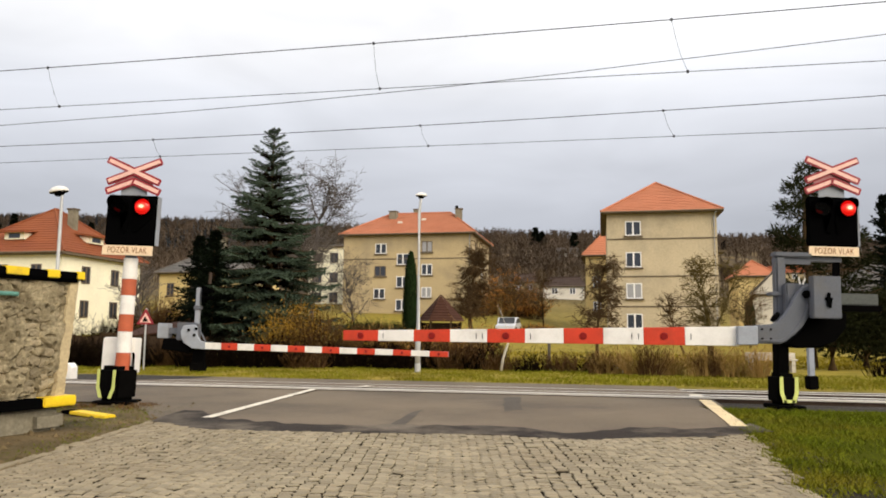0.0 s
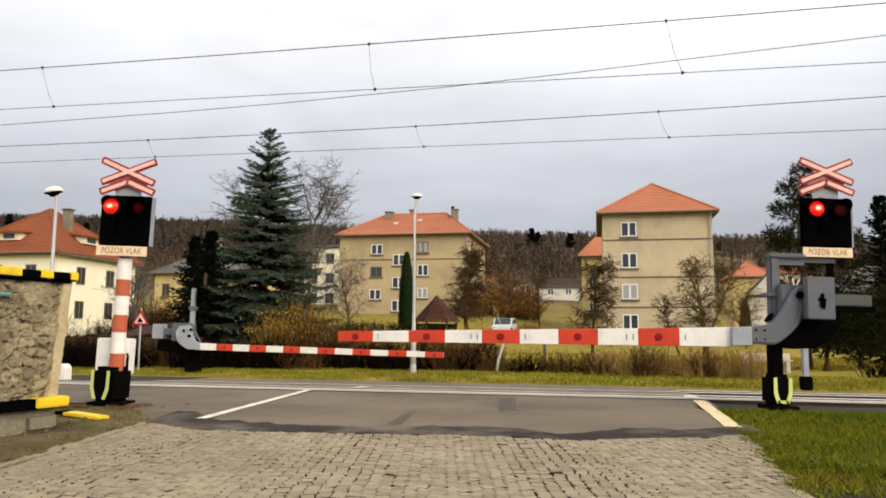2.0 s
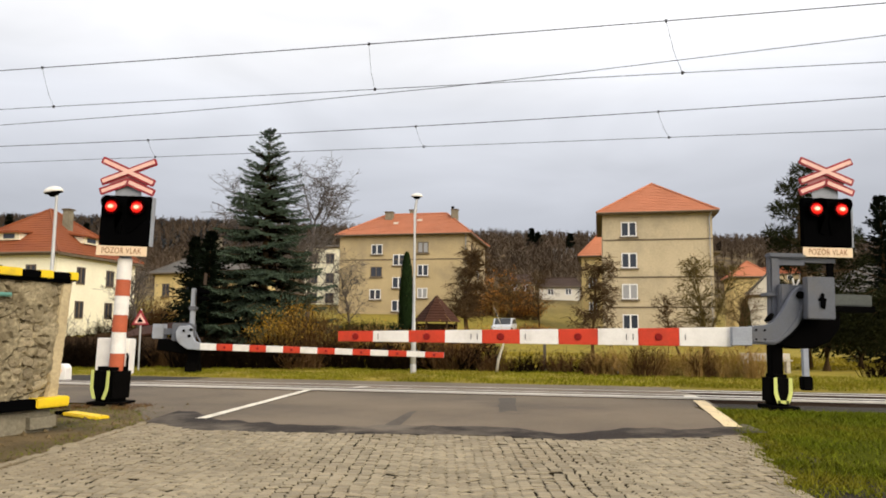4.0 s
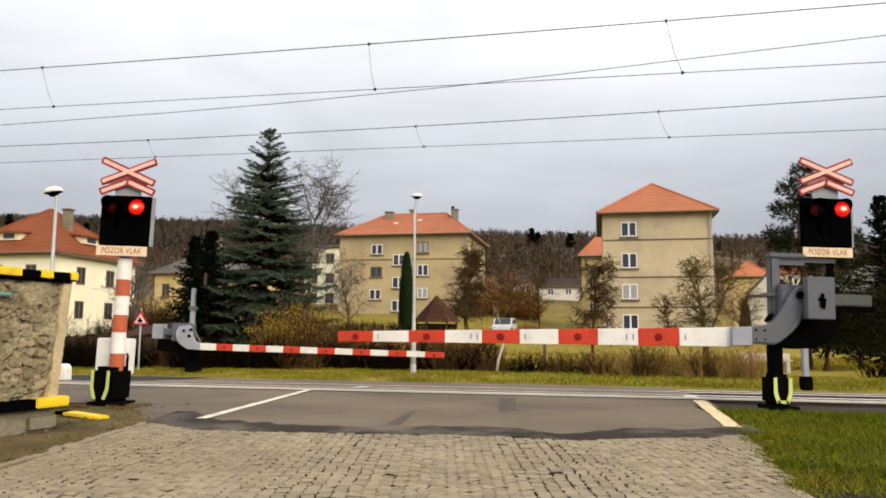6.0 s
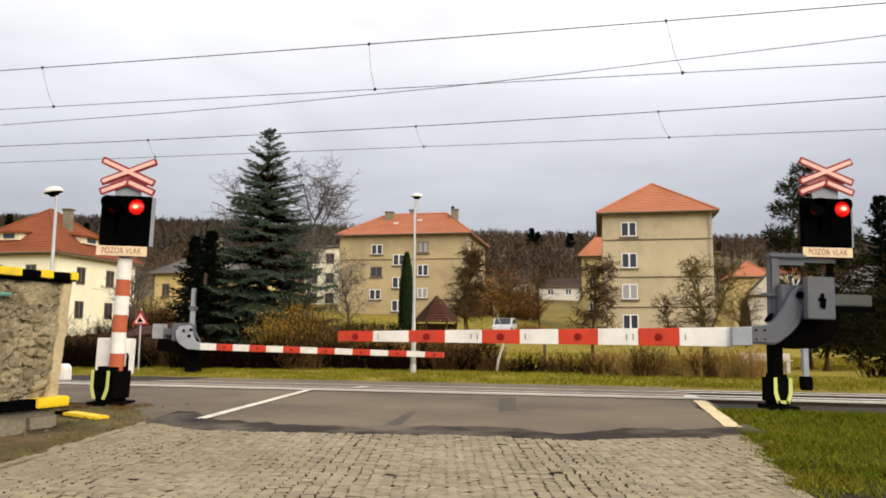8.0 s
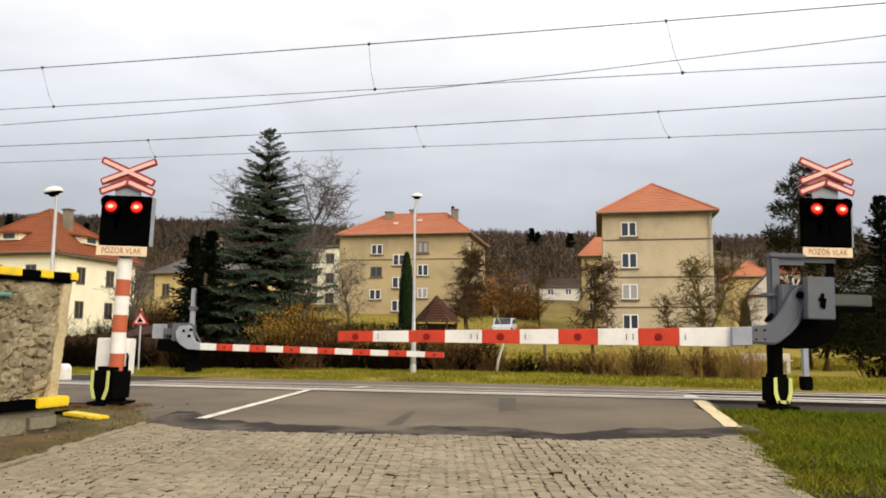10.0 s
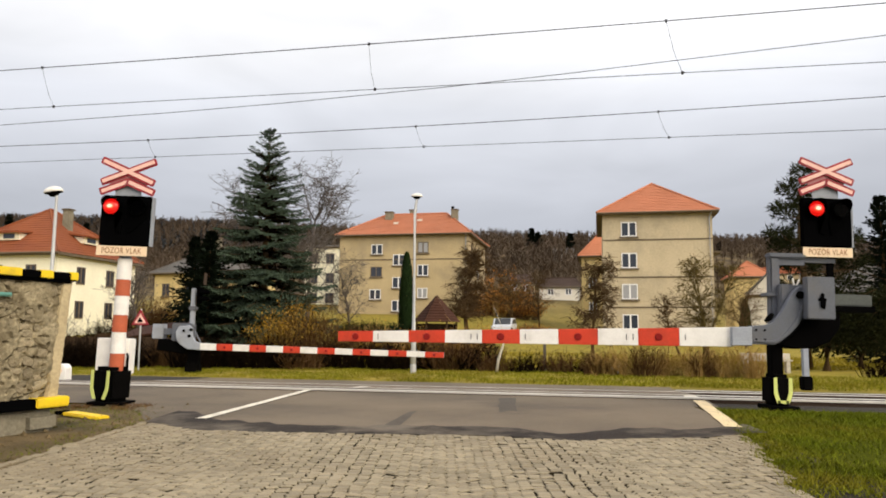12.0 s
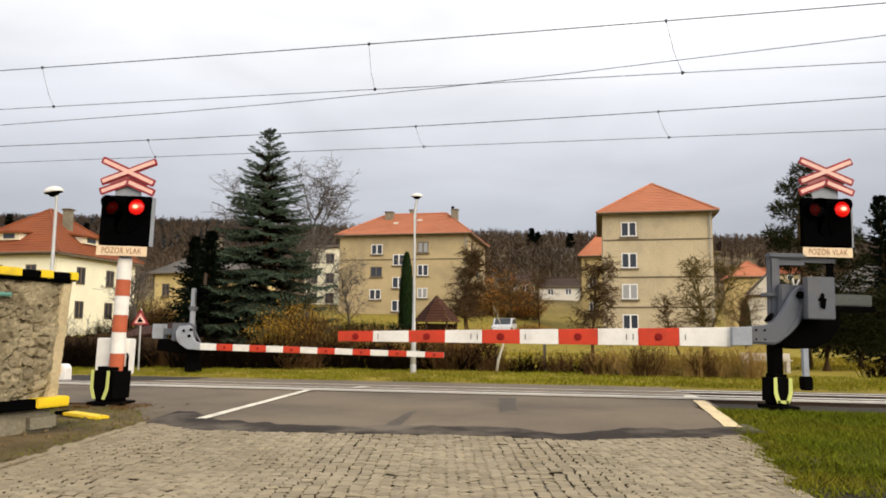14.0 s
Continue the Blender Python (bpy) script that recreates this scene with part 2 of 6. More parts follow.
FENCE = mat("brown_fence_board", (0.055,0.035,0.021), 0.9, 0, 2, 0.3, 25, 0.3, island=0.25, spec=0.04)
ORANGE_BOARD = mat("orange_brown_boards", (0.30, 0.13, 0.045), 0.85, 0, 2, 0.3, 20, 0.3)
WOOD_RED = mat("reddish_shingle", (0.055, 0.022, 0.013), 0.9, 0, 2, 0.3, 15, 0.4, island=0.2)
GLOW = glow("lit_red_lens", (0.1, 0.005, 0.005), 1.35)


def tinted_glass(name, tint):
    """Dark red signal glass that lets a little light through."""
    m = bpy.data.materials.new(name)
    m.use_nodes = True
    n, l = m.node_tree.nodes, m.node_tree.links
    n.remove(n["Principled BSDF"])
    tr, gl, mx = n.new("ShaderNodeBsdfTransparent"), n.new("ShaderNodeBsdfGlossy"), n.new("ShaderNodeMixShader")
    tr.inputs["Color"].default_value = (*tint, 1)
    gl.inputs["Roughness"].default_value, gl.inputs["Color"].default_value = 0.3, (0.3, 0.3, 0.3, 1)
    mx.inputs["Fac"].default_value = 0.004
    l.new(tr.outputs[0], mx.inputs[1])
    l.new(gl.outputs[0], mx.inputs[2])
    l.new(mx.outputs[0], n["Material Output"].inputs["Surface"])
    return m


LENS_OFF = tinted_glass("unlit_dark_lens", (0.028, 0.004, 0.004))


def ground_material():
    """Lawn near the line, ochre rough grass and leaf litter up the slope."""
    m = bpy.data.materials.new("lawn_and_litter")
    m.use_nodes = True
    n, l = m.node_tree.nodes, m.node_tree.links
    b = n["Principled BSDF"]
    b.inputs["Roughness"].default_value = 0.95
    b.inputs["Specular IOR Level"].default_value = 0.15
    tc = n.new("ShaderNodeTexCoord")
    sep = n.new("ShaderNodeSeparateXYZ")
    l.new(tc.outputs["Object"], sep.inputs[0])
    tex = []
    for s in (0.12, 1.1, 9.0):
        t = n.new("ShaderNodeTexNoise")
        t.inputs["Scale"].default_value, t.inputs["Detail"].default_value = s, 6.0
        l.new(tc.outputs["Object"], t.inputs["Vector"])
        tex.append(t)
    lawn = n.new("ShaderNodeValToRGB")
    e = lawn.color_ramp.elements
    e[0].position, e[0].color = 0.36, (0.185, 0.150, 0.016, 1)
    e[1].position, e[1].color = 0.66, (0.31, 0.23, 0.035, 1)
    l.new(tex[1].outputs["Fac"], lawn.inputs[0])
    rough = n.new("ShaderNodeValToRGB")
    e = rough.color_ramp.elements
    e[0].position, e[0].color = 0.34, (0.060, 0.045, 0.030, 1)
    e[1].position, e[1].color = 0.68, (0.19, 0.135, 0.06, 1)
    l.new(tex[0].outputs["Fac"], rough.inputs[0])
    zone = n.new("ShaderNodeMapRange")
    zone.inputs[1].default_value, zone.inputs[2].default_value = 84.0, 135.0
    l.new(sep.outputs["Y"], zone.inputs[0])
    mix = n.new("ShaderNodeMix")
    mix.data_type = "RGBA"
    l.new(zone.outputs[0], mix.inputs["Factor"])
    l.new(lawn.outputs[0], mix.inputs[6])
    l.new(rough.outputs[0], mix.inputs[7])
    l.new(mix.outputs[2], b.inputs["Base Color"])
    bp = n.new("ShaderNodeBump")
    bp.inputs["Strength"].default_value, bp.inputs["Distance"].default_value = 0.6, 0.05
    l.new(tex[2].outputs["Fac"], bp.inputs["Height"])
    l.new(bp.outputs[0], b.inputs["Normal"])
    return m


# ---- shape helpers ----
GRID = -11.8                      # the tracks and the houses are turned by this much
CA, SA = math.cos(radians(11.8)), math.sin(radians(11.8))
TRACK_Y = 14.4                    # where the near track's middle crosses the camera's axis


def on_track(s, n, z=0.0):
    """A place s metres along the track and n metres beyond the near track's middle."""
    return Vector((s * CA + n * SA, TRACK_Y - s * SA + n * CA, z))


def smooth(a, b, v):
    t = min(1.0, max(0.0, (v - a) / (b - a)))
    return t * t * (3 - 2 * t)


def height(x, y):
    """The lie of the land."""
    n = x * SA + (y - TRACK_Y) * CA
    z = -0.25 * smooth(-1.0, 6.0, n)
    hill = float(np.interp(y, (40, 62, 92, 130, 200, 330, 480, 1200), (0, 1.2, 3.4, 7.5, 18.5, 42.5, 56, 59)))
    east = smooth(4, 20, x) * (1 - smooth(80, 130, y))
    hill *= 1 - 0.75 * east
    if y > 120:
        hill += smooth(120, 300, y) * (5.5 * noise.noise((x * 0.008, y * 0.008, 3.0)) - 0.03 * x)
    return z + hill


def empty(name, m, label, category, group="", kind=""):
    ob = new(name)
    ob.empty_display_size = 0.1
    ob.matrix_world = m
    return tagged(ob, label, category, group, kind)


def mesh_of(name, bm, material, shade=False):
    me = bpy.data.meshes.new(name)
    bm.to_mesh(me)
    bm.free()
    for mt in (material if isinstance(material, (list, tuple)) else [material]):
        me.materials.append(mt)
    if shade:
        for p in me.polygons:
            p.use_smooth = True
    return me


def part(name, bm, material, parent=None, label="", at=None, shade=False):
    ob = new(name, mesh_of(name, bm, material, shade))
    if parent is not None:
        ob.parent = parent
    if at is not None:
        ob.matrix_basis = at
    return tagged(ob, label)


def raw(name, verts, faces, material, parent=None, kind="", label="", category="", at=None):
    me = bpy.data.meshes.new(name)
    me.from_pydata([tuple(v) for v in verts], [], faces)
    me.materials.append(material)
    ob = new(name, me)
    if parent is not None:
        ob.parent = parent
    if at is not None:
        ob.matrix_basis = at
    return tagged(ob, label, category, "", kind)


def box(bm, x0, x1, y0, y1, z0, z1, bevel=0.0, m=None):
    vs = [bm.verts.new((x, y, z)) for z in (z0, z1) for x, y in ((x0, y0), (x1, y0), (x1, y1), (x0, y1))]
    fs = [bm.faces.new([vs[i] for i in f]) for f in ((3, 2, 1, 0), (4, 5, 6, 7), (0, 1, 5, 4), (1, 2, 6, 5), (2, 3, 7, 6), (3, 0, 4, 7))]
    if bevel:
        es = list({e for f in fs for e in f.edges})
        done = bmesh.ops.bevel(bm, geom=es, offset=bevel, segments=2, affect="EDGES")
        vs = list({v for f in done["faces"] for v in f.verts} | {v for v in vs if v.is_valid})
    if m is not None:
        bmesh.ops.transform(bm, matrix=m, verts=[v for v in vs if v.is_valid])
    return bm


def boxed(*a, bevel=0.0, m=None):
    return box(bmesh.new(), *a, bevel=bevel, m=m)


def tube(bm, rings, sides=12, cap=True):
    """Rings of (x, y, z, radius) along a line, joined by a skin."""
    prev, first = None, None
    for i, (x, y, z, r) in enumerate(rings):
        a, b = Vector(rings[max(0, i - 1)][:3]), Vector(rings[min(len(rings) - 1, i + 1)][:3])
        d = (b - a).normalized()
        if d.length < 0.5:
            d = Vector((0, 0, 1))
        q = d.to_track_quat("Z", "Y")
        ring = [bm.verts.new(Vector((x, y, z)) + q @ Vector((r * math.cos(k * math.tau / sides), r * math.sin(k * math.tau / sides), 0))) for k in range(sides)]
        if prev:
            for k in range(sides):
                bm.faces.new((prev[k], prev[(k + 1) % sides], ring[(k + 1) % sides], ring[k]))
        else:
            first = ring
        prev = ring
    if cap:
        bm.faces.new(first[::-1])
        bm.faces.new(prev)
    return bm


def tubed(rings, sides=12):
    return tube(bmesh.new(), rings, sides)


def prism(bm, outline, y0, y1, bevel=0.0):
    """An outline of (x, z) drawn out from y0 to y1."""
    a = [bm.verts.new((x, y0, z)) for x, z in outline]
    b = [bm.verts.new((x, y1, z)) for x, z in outline]
    k = len(outline)
    fs = [bm.faces.new(a), bm.faces.new(b[::-1])]
    for i in range(k):
        fs.append(bm.faces.new((a[i], b[i], b[(i + 1) % k], a[(i + 1) % k])))
    bmesh.ops.recalc_face_normals(bm, faces=fs)
    if bevel:
        bmesh.ops.bevel(bm, geom=list({e for f in fs for e in f.edges}), offset=bevel, segments=1, affect="EDGES")
    return bm


def prismed(outline, y0, y1, bevel=0.0):
    return prism(bmesh.new(), outline, y0, y1, bevel)


def sheet(name, corners, nx, ny, lift, material, label="", kind="structure", category="", ragged=0.0, seed=1):
    """A ground patch between four corners that follows the land, with an uneven rim."""
    bm = bmesh.new()
    a, b, c, d = [Vector((*p, 0)) for p in corners]
    rows = []
    for j in range(ny + 1):
        row = []
        for i in range(nx + 1):
            u, v = i / nx, j / ny
            p = (a * (1 - u) + b * u) * (1 - v) + (d * (1 - u) + c * u) * v
            if ragged and (i in (0, nx) or j in (0, ny)):
                p.x += ragged * noise.noise((p.x * 2.3, p.y * 2.3, seed))
                p.y += ragged * noise.noise((p.x * 2.3, p.y * 2.3, seed + 9))
            row.append(bm.verts.new((p.x, p.y, height(p.x, p.y) + lift)))
        rows.append(row)
    for j in range(ny):
        for i in range(nx):
            bm.faces.new((rows[j][i], rows[j][i + 1], rows[j + 1][i + 1], rows[j + 1][i]))
    return tagged(part(name, bm, material), label, category, "", kind)


def lettering(name, words, size, material, parent, at):
    cu = bpy.data.curves.new(name, "FONT")
    cu.body, cu.size, cu.align_x, cu.align_y, cu.extrude = words, size, "CENTER", "CENTER", 0.001
    cu.space_character = 1.06
    ob = new(name, cu)
    dg = bpy.context.evaluated_depsgraph_get()
    me = bpy.data.meshes.new_from_object(ob.evaluated_get(dg))
    bpy.data.objects.remove(ob)
    me.materials.clear()
    me.materials.append(material)
    ob = new(name, me)
    ob.parent = parent
    ob.matrix_basis = at
    return ob


# ---- the ground, the road and the tracks ----
def ground():
    bm = bmesh.new()
    ys = [-60, -20, 0, 3, 6, 8, 10, 12, 13, 14, 15, 16, 17, 18, 19, 20, 21, 22, 24, 27, 30, 34, 38, 42, 47, 52, 58, 65, 72, 80, 88, 96, 105, 115, 128, 142, 158, 176, 196, 218, 242, 268, 296, 326, 360, 400, 450, 520, 640, 900, 1500, 4000]
    xs = sorted({s * v for s in (-1, 1) for v in (0, 2, 4, 6, 8, 11, 14, 18, 23, 29, 36, 44, 53, 64, 78, 95, 115, 140, 170, 205, 250, 310, 400, 600, 1200, 4000)})
    rows = [[bm.verts.new((x, y, height(x, y) - (0.06 if y < 22 else 0.0))) for x in xs] for y in ys]
    for j in range(len(ys) - 1):
        for i in range(len(xs) - 1):
            bm.faces.new((rows[j][i], rows[j][i + 1], rows[j + 1][i + 1], rows[j + 1][i]))
    tagged(part("ground", bm, ground_material(), shade=True), "rough winter lawn rising to a brown hillside", "ground", "", "structure")


def asphalt_edge(x):
    """How far the setts reach before the asphalt begins."""
    if x < 0:
        return 8.19 + 0.03 * x * x + 0.5 * smooth(2.7, 3.6, -x) + 0.05 * noise.noise((x * 1.7, 0, 4))
    return 8.19 - 0.36 * smooth(0.2, 1.4, x) + 0.2 * smooth(1.4, 2.4, x) + 0.5 * smooth(2.6, 3.6, x) + 0.05 * noise.noise((x * 1.7, 0, 4))


def approach_edge(x):
    """The asphalt's near edge, which swings back round the mast in the muddy verge."""
    if x < -3.0:
        return max(asphalt_edge(x), asphalt_edge(-3.0) + 0.15 + 2.75 * smooth(3.0, 5.2, -x) + 0.10 * noise.noise((x * 2.1, 5, 4)))
    return asphalt_edge(x)


def strip(name, pts, half, lift, material, label, category):
    """A painted strip along a line on the road."""
    bm = bmesh.new()
    rows = []
    k = 24
    a, b = Vector(pts[0]), Vector(pts[1])
    side = Vector((-(b - a).y, (b - a).x)).normalized() * half
    for i in range(k + 1):
        p = a.lerp(b, i / k)
        row = []
        for s in (-1, 1):
            q = p + side * s * (1 + 0.18 * noise.noise((p.x * 5, p.y * 5, s * 3.0)))
            row.append(bm.verts.new((q.x, q.y, height(q.x, q.y) + lift)))
        rows.append(row)
    for r, q in zip(rows, rows[1:]):
        bm.faces.new((r[0], r[1], q[1], q[0]))
    tagged(part(name, bm, material), label, category, "", "structure")


def road():
    a = [on_track(-30, -2.05), on_track(4.75, -2.05), on_track(4.75, 6.0), on_track(-30, 6.0)]
    sheet("road", [p.xy for p in a], 60, 24, 0.0, ASPHALT, "worn grey asphalt of the level crossing", category="road")
    # the approach between the setts and the near track
    bm = bmesh.new()
    cols = []
    for i in range(49):
        x = -9.6 + 13.4 * i / 48
        top = on_track(0, -2.06)
        yt = top.y - (x - top.x) * math.tan(radians(11.8))
        yb = approach_edge(x)
        if x > 3.3:
            yb = max(yb, 8.3 + (x - 3.3) * 3.0)
        cols.append([bm.verts.new((x, yb + (yt - yb) * j / 10, 0.002 + 0.012 * smooth(0, 0.5, (yt - yb) * j / 10))) for j in range(11)])
    for c, d in zip(cols, cols[1:]):
        for j in range(10):
            bm.faces.new((c[j], d[j], d[j + 1], c[j + 1]))
    tagged(part("road_approach", bm, ASPHALT), "worn grey asphalt approach to the crossing", "road", "", "structure")
    # the ragged tar seam where asphalt meets the setts
    bm = bmesh.new()
    cols = []
    for i in range(97):
        x = -3.6 + 7.3 * i / 96
        y0 = asphalt_edge(x) - 0.03 + 0.05 * noise.noise((x * 6, 1, 2))
        y1 = y0 + 0.62 + 0.34 * noise.noise((x * 1.1, 7, 2)) + 0.14 * noise.noise((x * 5, 4, 2)) + 0.6 * smooth(2.0, 3.5, -x)
        cols.append([bm.verts.new((x, y0 + (y1 - y0) * j / 3, 0.008 + 0.012 * smooth(0, 0.5, y0 + (y1 - y0) * j / 3 - asphalt_edge(x)))) for j in range(4)])
    for c, d in zip(cols, cols[1:]):
        for j in range(3):
            bm.faces.new((c[j], d[j], d[j + 1], c[j + 1]))
    tagged(part("road_seam", bm, TAR), "cracked black tar seam beside the setts", "road", "", "structure")
    for k, quad in enumerate((((0.80, 10.46), (1.05, 10.62), (1.24, 12.7), (0.95, 12.6)), ((-0.70, 8.7), (-0.50, 8.7), (-0.34, 10.5), (-0.45, 10.4)))):
        bm = bmesh.new()
        rim = []
        for a, b in zip(quad, quad[1:] + quad[:1]):
            for i in range(7):
                p = Vector(a).lerp(Vector(b), i / 7)
                rim.append(bm.verts.new((p.x + 0.05 * noise.noise((p.x * 9, p.y * 4, k)), p.y + 0.16 * noise.noise((p.x * 7, p.y * 3, k + 5)), 0.0185)))
        bm.faces.new(rim)
        tagged(part("road_patch", bm, PATCH), "dark worn patch in the asphalt", "road", "", "structure")
    strip("edge_line_1", ((-3.0, 9.37), (-2.5, 14.1)), 0.07, 0.0235, LINE, "worn white edge line", "road marking")
    strip("edge_line_2", ((3.45, 8.9), (4.25, 12.4)), 0.095, 0.0235, LINE_Y, "yellowed worn edge line", "road marking")
    strip("edge_line_3", ((4.32, 12.95), (4.55, 13.8)), 0.11, 0.0235, LINE, "worn white edge line", "road marking")
    strip("edge_line_4", ((-1.75, 15.0), (-1.6, 15.7)), 0.11, 0.0235, LINE, "worn white edge line", "road marking")
    # ballast on either side of the crossing
    for k, (s0, s1, n0) in enumerate(((4.75, 60, -1.7), (-60, -8.2, 1.3))):
        a = [on_track(s0, n0), on_track(s1, n0), on_track(s1, 6.0), on_track(s0, 6.0)]
        sheet("ballast_bed", [p.xy for p in a], 40, 12, -0.05 if k == 0 else 0.006, BALLAST, "dark stone ballast under the rails", category="ballast")


def rail(n, z, worn):
    """One rail with foot, web and polished head."""
    th = empty("rail", Matrix.Translation(on_track(0, n, height(*on_track(0, n).xy) + z)) @ pose(0, 0, 0, 0, 0, GRID), "steel running rail with a bright worn head", "rail", "rails of the two tracks")
    part("web", prismed([(-0.06, -0.10), (0.06, -0.10), (0.012, -0.08), (0.012, -0.012), (0.036, -0.004), (0.036, worn - 0.001), (-0.036, worn - 0.001), (-0.036, -0.004), (-0.012, -0.012), (-0.012, -0.08)], -60, 60), RUST, th, "rusty web", at=pose(0, 0, 0, 0, 0, 90))
    part("head", prismed([(-0.036, worn), (0.036, worn), (0.036, 0.036), (0.026, 0.045), (-0.026, 0.045), (-0.036, 0.036)], -60, 60), STEEL, th, at=pose(0, 0, 0, 0, 0, 90))


def setts():
    """Granite setts laid in shallow arcs: the ones nearest to the walk are single stones."""
    bed = sheet("paving_bed", ((-7, -8), (3.2, -8), (3.5, 8.3), (-4.2, 8.6)), 24, 40, -0.026, BED, "sett-paved road with sandy joints", category="paving")
    rnd = random.Random(5)
    shapes = []
    for k in range(8):
        bm = bmesh.new()
        w, d = rnd.uniform(0.042, 0.049), rnd.uniform(0.029, 0.035)
        j = lambda: rnd.uniform(-0.007, 0.007)
        low = [bm.verts.new((sx * w + j(), sy * d + j(), -0.045)) for sx, sy in ((-1, -1), (1, -1), (1, 1), (-1, 1))]
        mid = [bm.verts.new((v.co.x, v.co.y, rnd.uniform(0.001, 0.005))) for v in low]
        top = [bm.verts.new((v.co.x * 0.86, v.co.y * 0.86, 0.010 + rnd.uniform(-0.003, 0.003))) for v in low]
        bm.faces.new(top)
        for p, q, soiled in ((low, mid, 1), (mid, top, 0)):
            for i in range(4):
                bm.faces.new((p[i], p[(i + 1) % 4], q[(i + 1) % 4], q[i])).material_index = soiled
        shapes.append(mesh_of("sett", bm, [SETT, BED]))
    coords = [[v.co.copy() for v in me.vertices] for me in shapes]
    polys = [[tuple(p.vertices) for p in me.polygons] for me in shapes]
    soil = [[p.material_index for p in me.polygons] for me in shapes]
    V, Fs, Ms, singles = [], [], [], 0
    span = 1.7
    row = -100
    while row < 120:
        y_row = 3.6 + row * 0.079
        for col in range(-4, 4):
            cx = col * span + 0.85
            x = cx - span / 2
            while x < cx + span / 2:
                u = (x - cx) / (span / 2)
                px = x + rnd.uniform(-0.006, 0.006)
                py = y_row + 0.40 * (1 - u * u) + 0.22 * x * (x > 0) * 0.4 + rnd.uniform(-0.006, 0.006)
                turn = math.atan(-0.8 * u / (span / 2)) * 0.9 + rnd.uniform(-0.06, 0.06)
                x += 0.101 * math.cos(turn)
                left = -3.5 + 0.10 * noise.noise((py * 3, 0, 1))
                right = max(1.7, 2.5 + (py - 5.18) * 0.272) + 0.1 * noise.noise((py * 4, 3, 1))
                if not (-4.0 < py < asphalt_edge(px) - 0.03 and left < px < right):
                    continue
                if rnd.random() < 0.001 + 0.02 * max(0.0, noise.noise((px * 1.1, py * 1.4, 8.0))):
                    continue
                k = rnd.randrange(8)
                lift = 0.012 * noise.noise((px * 1.2, py * 1.2, 0)) + rnd.uniform(-0.005, 0.003)
                m = pose(px, py, lift, rnd.uniform(-2.5, 2.5), rnd.uniform(-3, 3), math.degrees(turn))
                if 5.05 < py < 5.6 and singles < 300:
                    ob = new("sett", shapes[k])
                    ob.parent = bed
                    ob.matrix_basis = m
                    singles += 1
                else:
                    o = len(V)
                    V += [m @ c for c in coords[k]]
                    Fs += [tuple(i + o for i in f) for f in polys[k]]
                    Ms += soil[k]
        row += 1
    # a row of longer kerb setts along the verge
    y = 4.2
    while y < 9.1:
        k = rnd.randrange(8)
        m = pose(-3.58 + 0.10 * noise.noise((y * 3, 0, 1)), y, rnd.uniform(-0.005, 0.002), rnd.uniform(-4, 4), rnd.uniform(-4, 4), rnd.uniform(-6, 6)) @ Matrix.Diagonal((0.95, 1.85, 1, 1))
        o = len(V)
        V += [m @ c for c in coords[k]]
        Fs += [tuple(i + o for i in f) for f in polys[k]]
        Ms += [0] * len(soil[k])
        y += 0.124
    loose = raw("setts", V, Fs, SETT, bed, "stuff")
    loose.data.materials.append(BED)
    loose.data.polygons.foreach_set("material_index", Ms)


# ---- the warning signals and the barriers ----
def cross_arm(th, name, cx, cz, length, angle, y, proud=0.0):
    m = pose(cx, y, cz, 0, angle, 0)
    arm = part(name, prismed([(-length / 2, -0.045), (-length / 2 + 0.02, -0.058), (length / 2 - 0.02, -0.058), (length / 2, -0.045), (length / 2, 0.045), (length / 2 - 0.02, 0.058), (-length / 2 + 0.02, 0.058), (-length / 2, 0.045)], -0.008, 0.008), CROSS_RED, th, "faded red bordered arm", at=m)
    part("white_field", prismed([(-length / 2 + 0.03, -0.028), (length / 2 - 0.03, -0.028), (length / 2 - 0.03, 0.028), (-length / 2 + 0.03, 0.028)], -0.011 - proud, -0.0085), PALE, arm, "pale field")


LAMPS = []


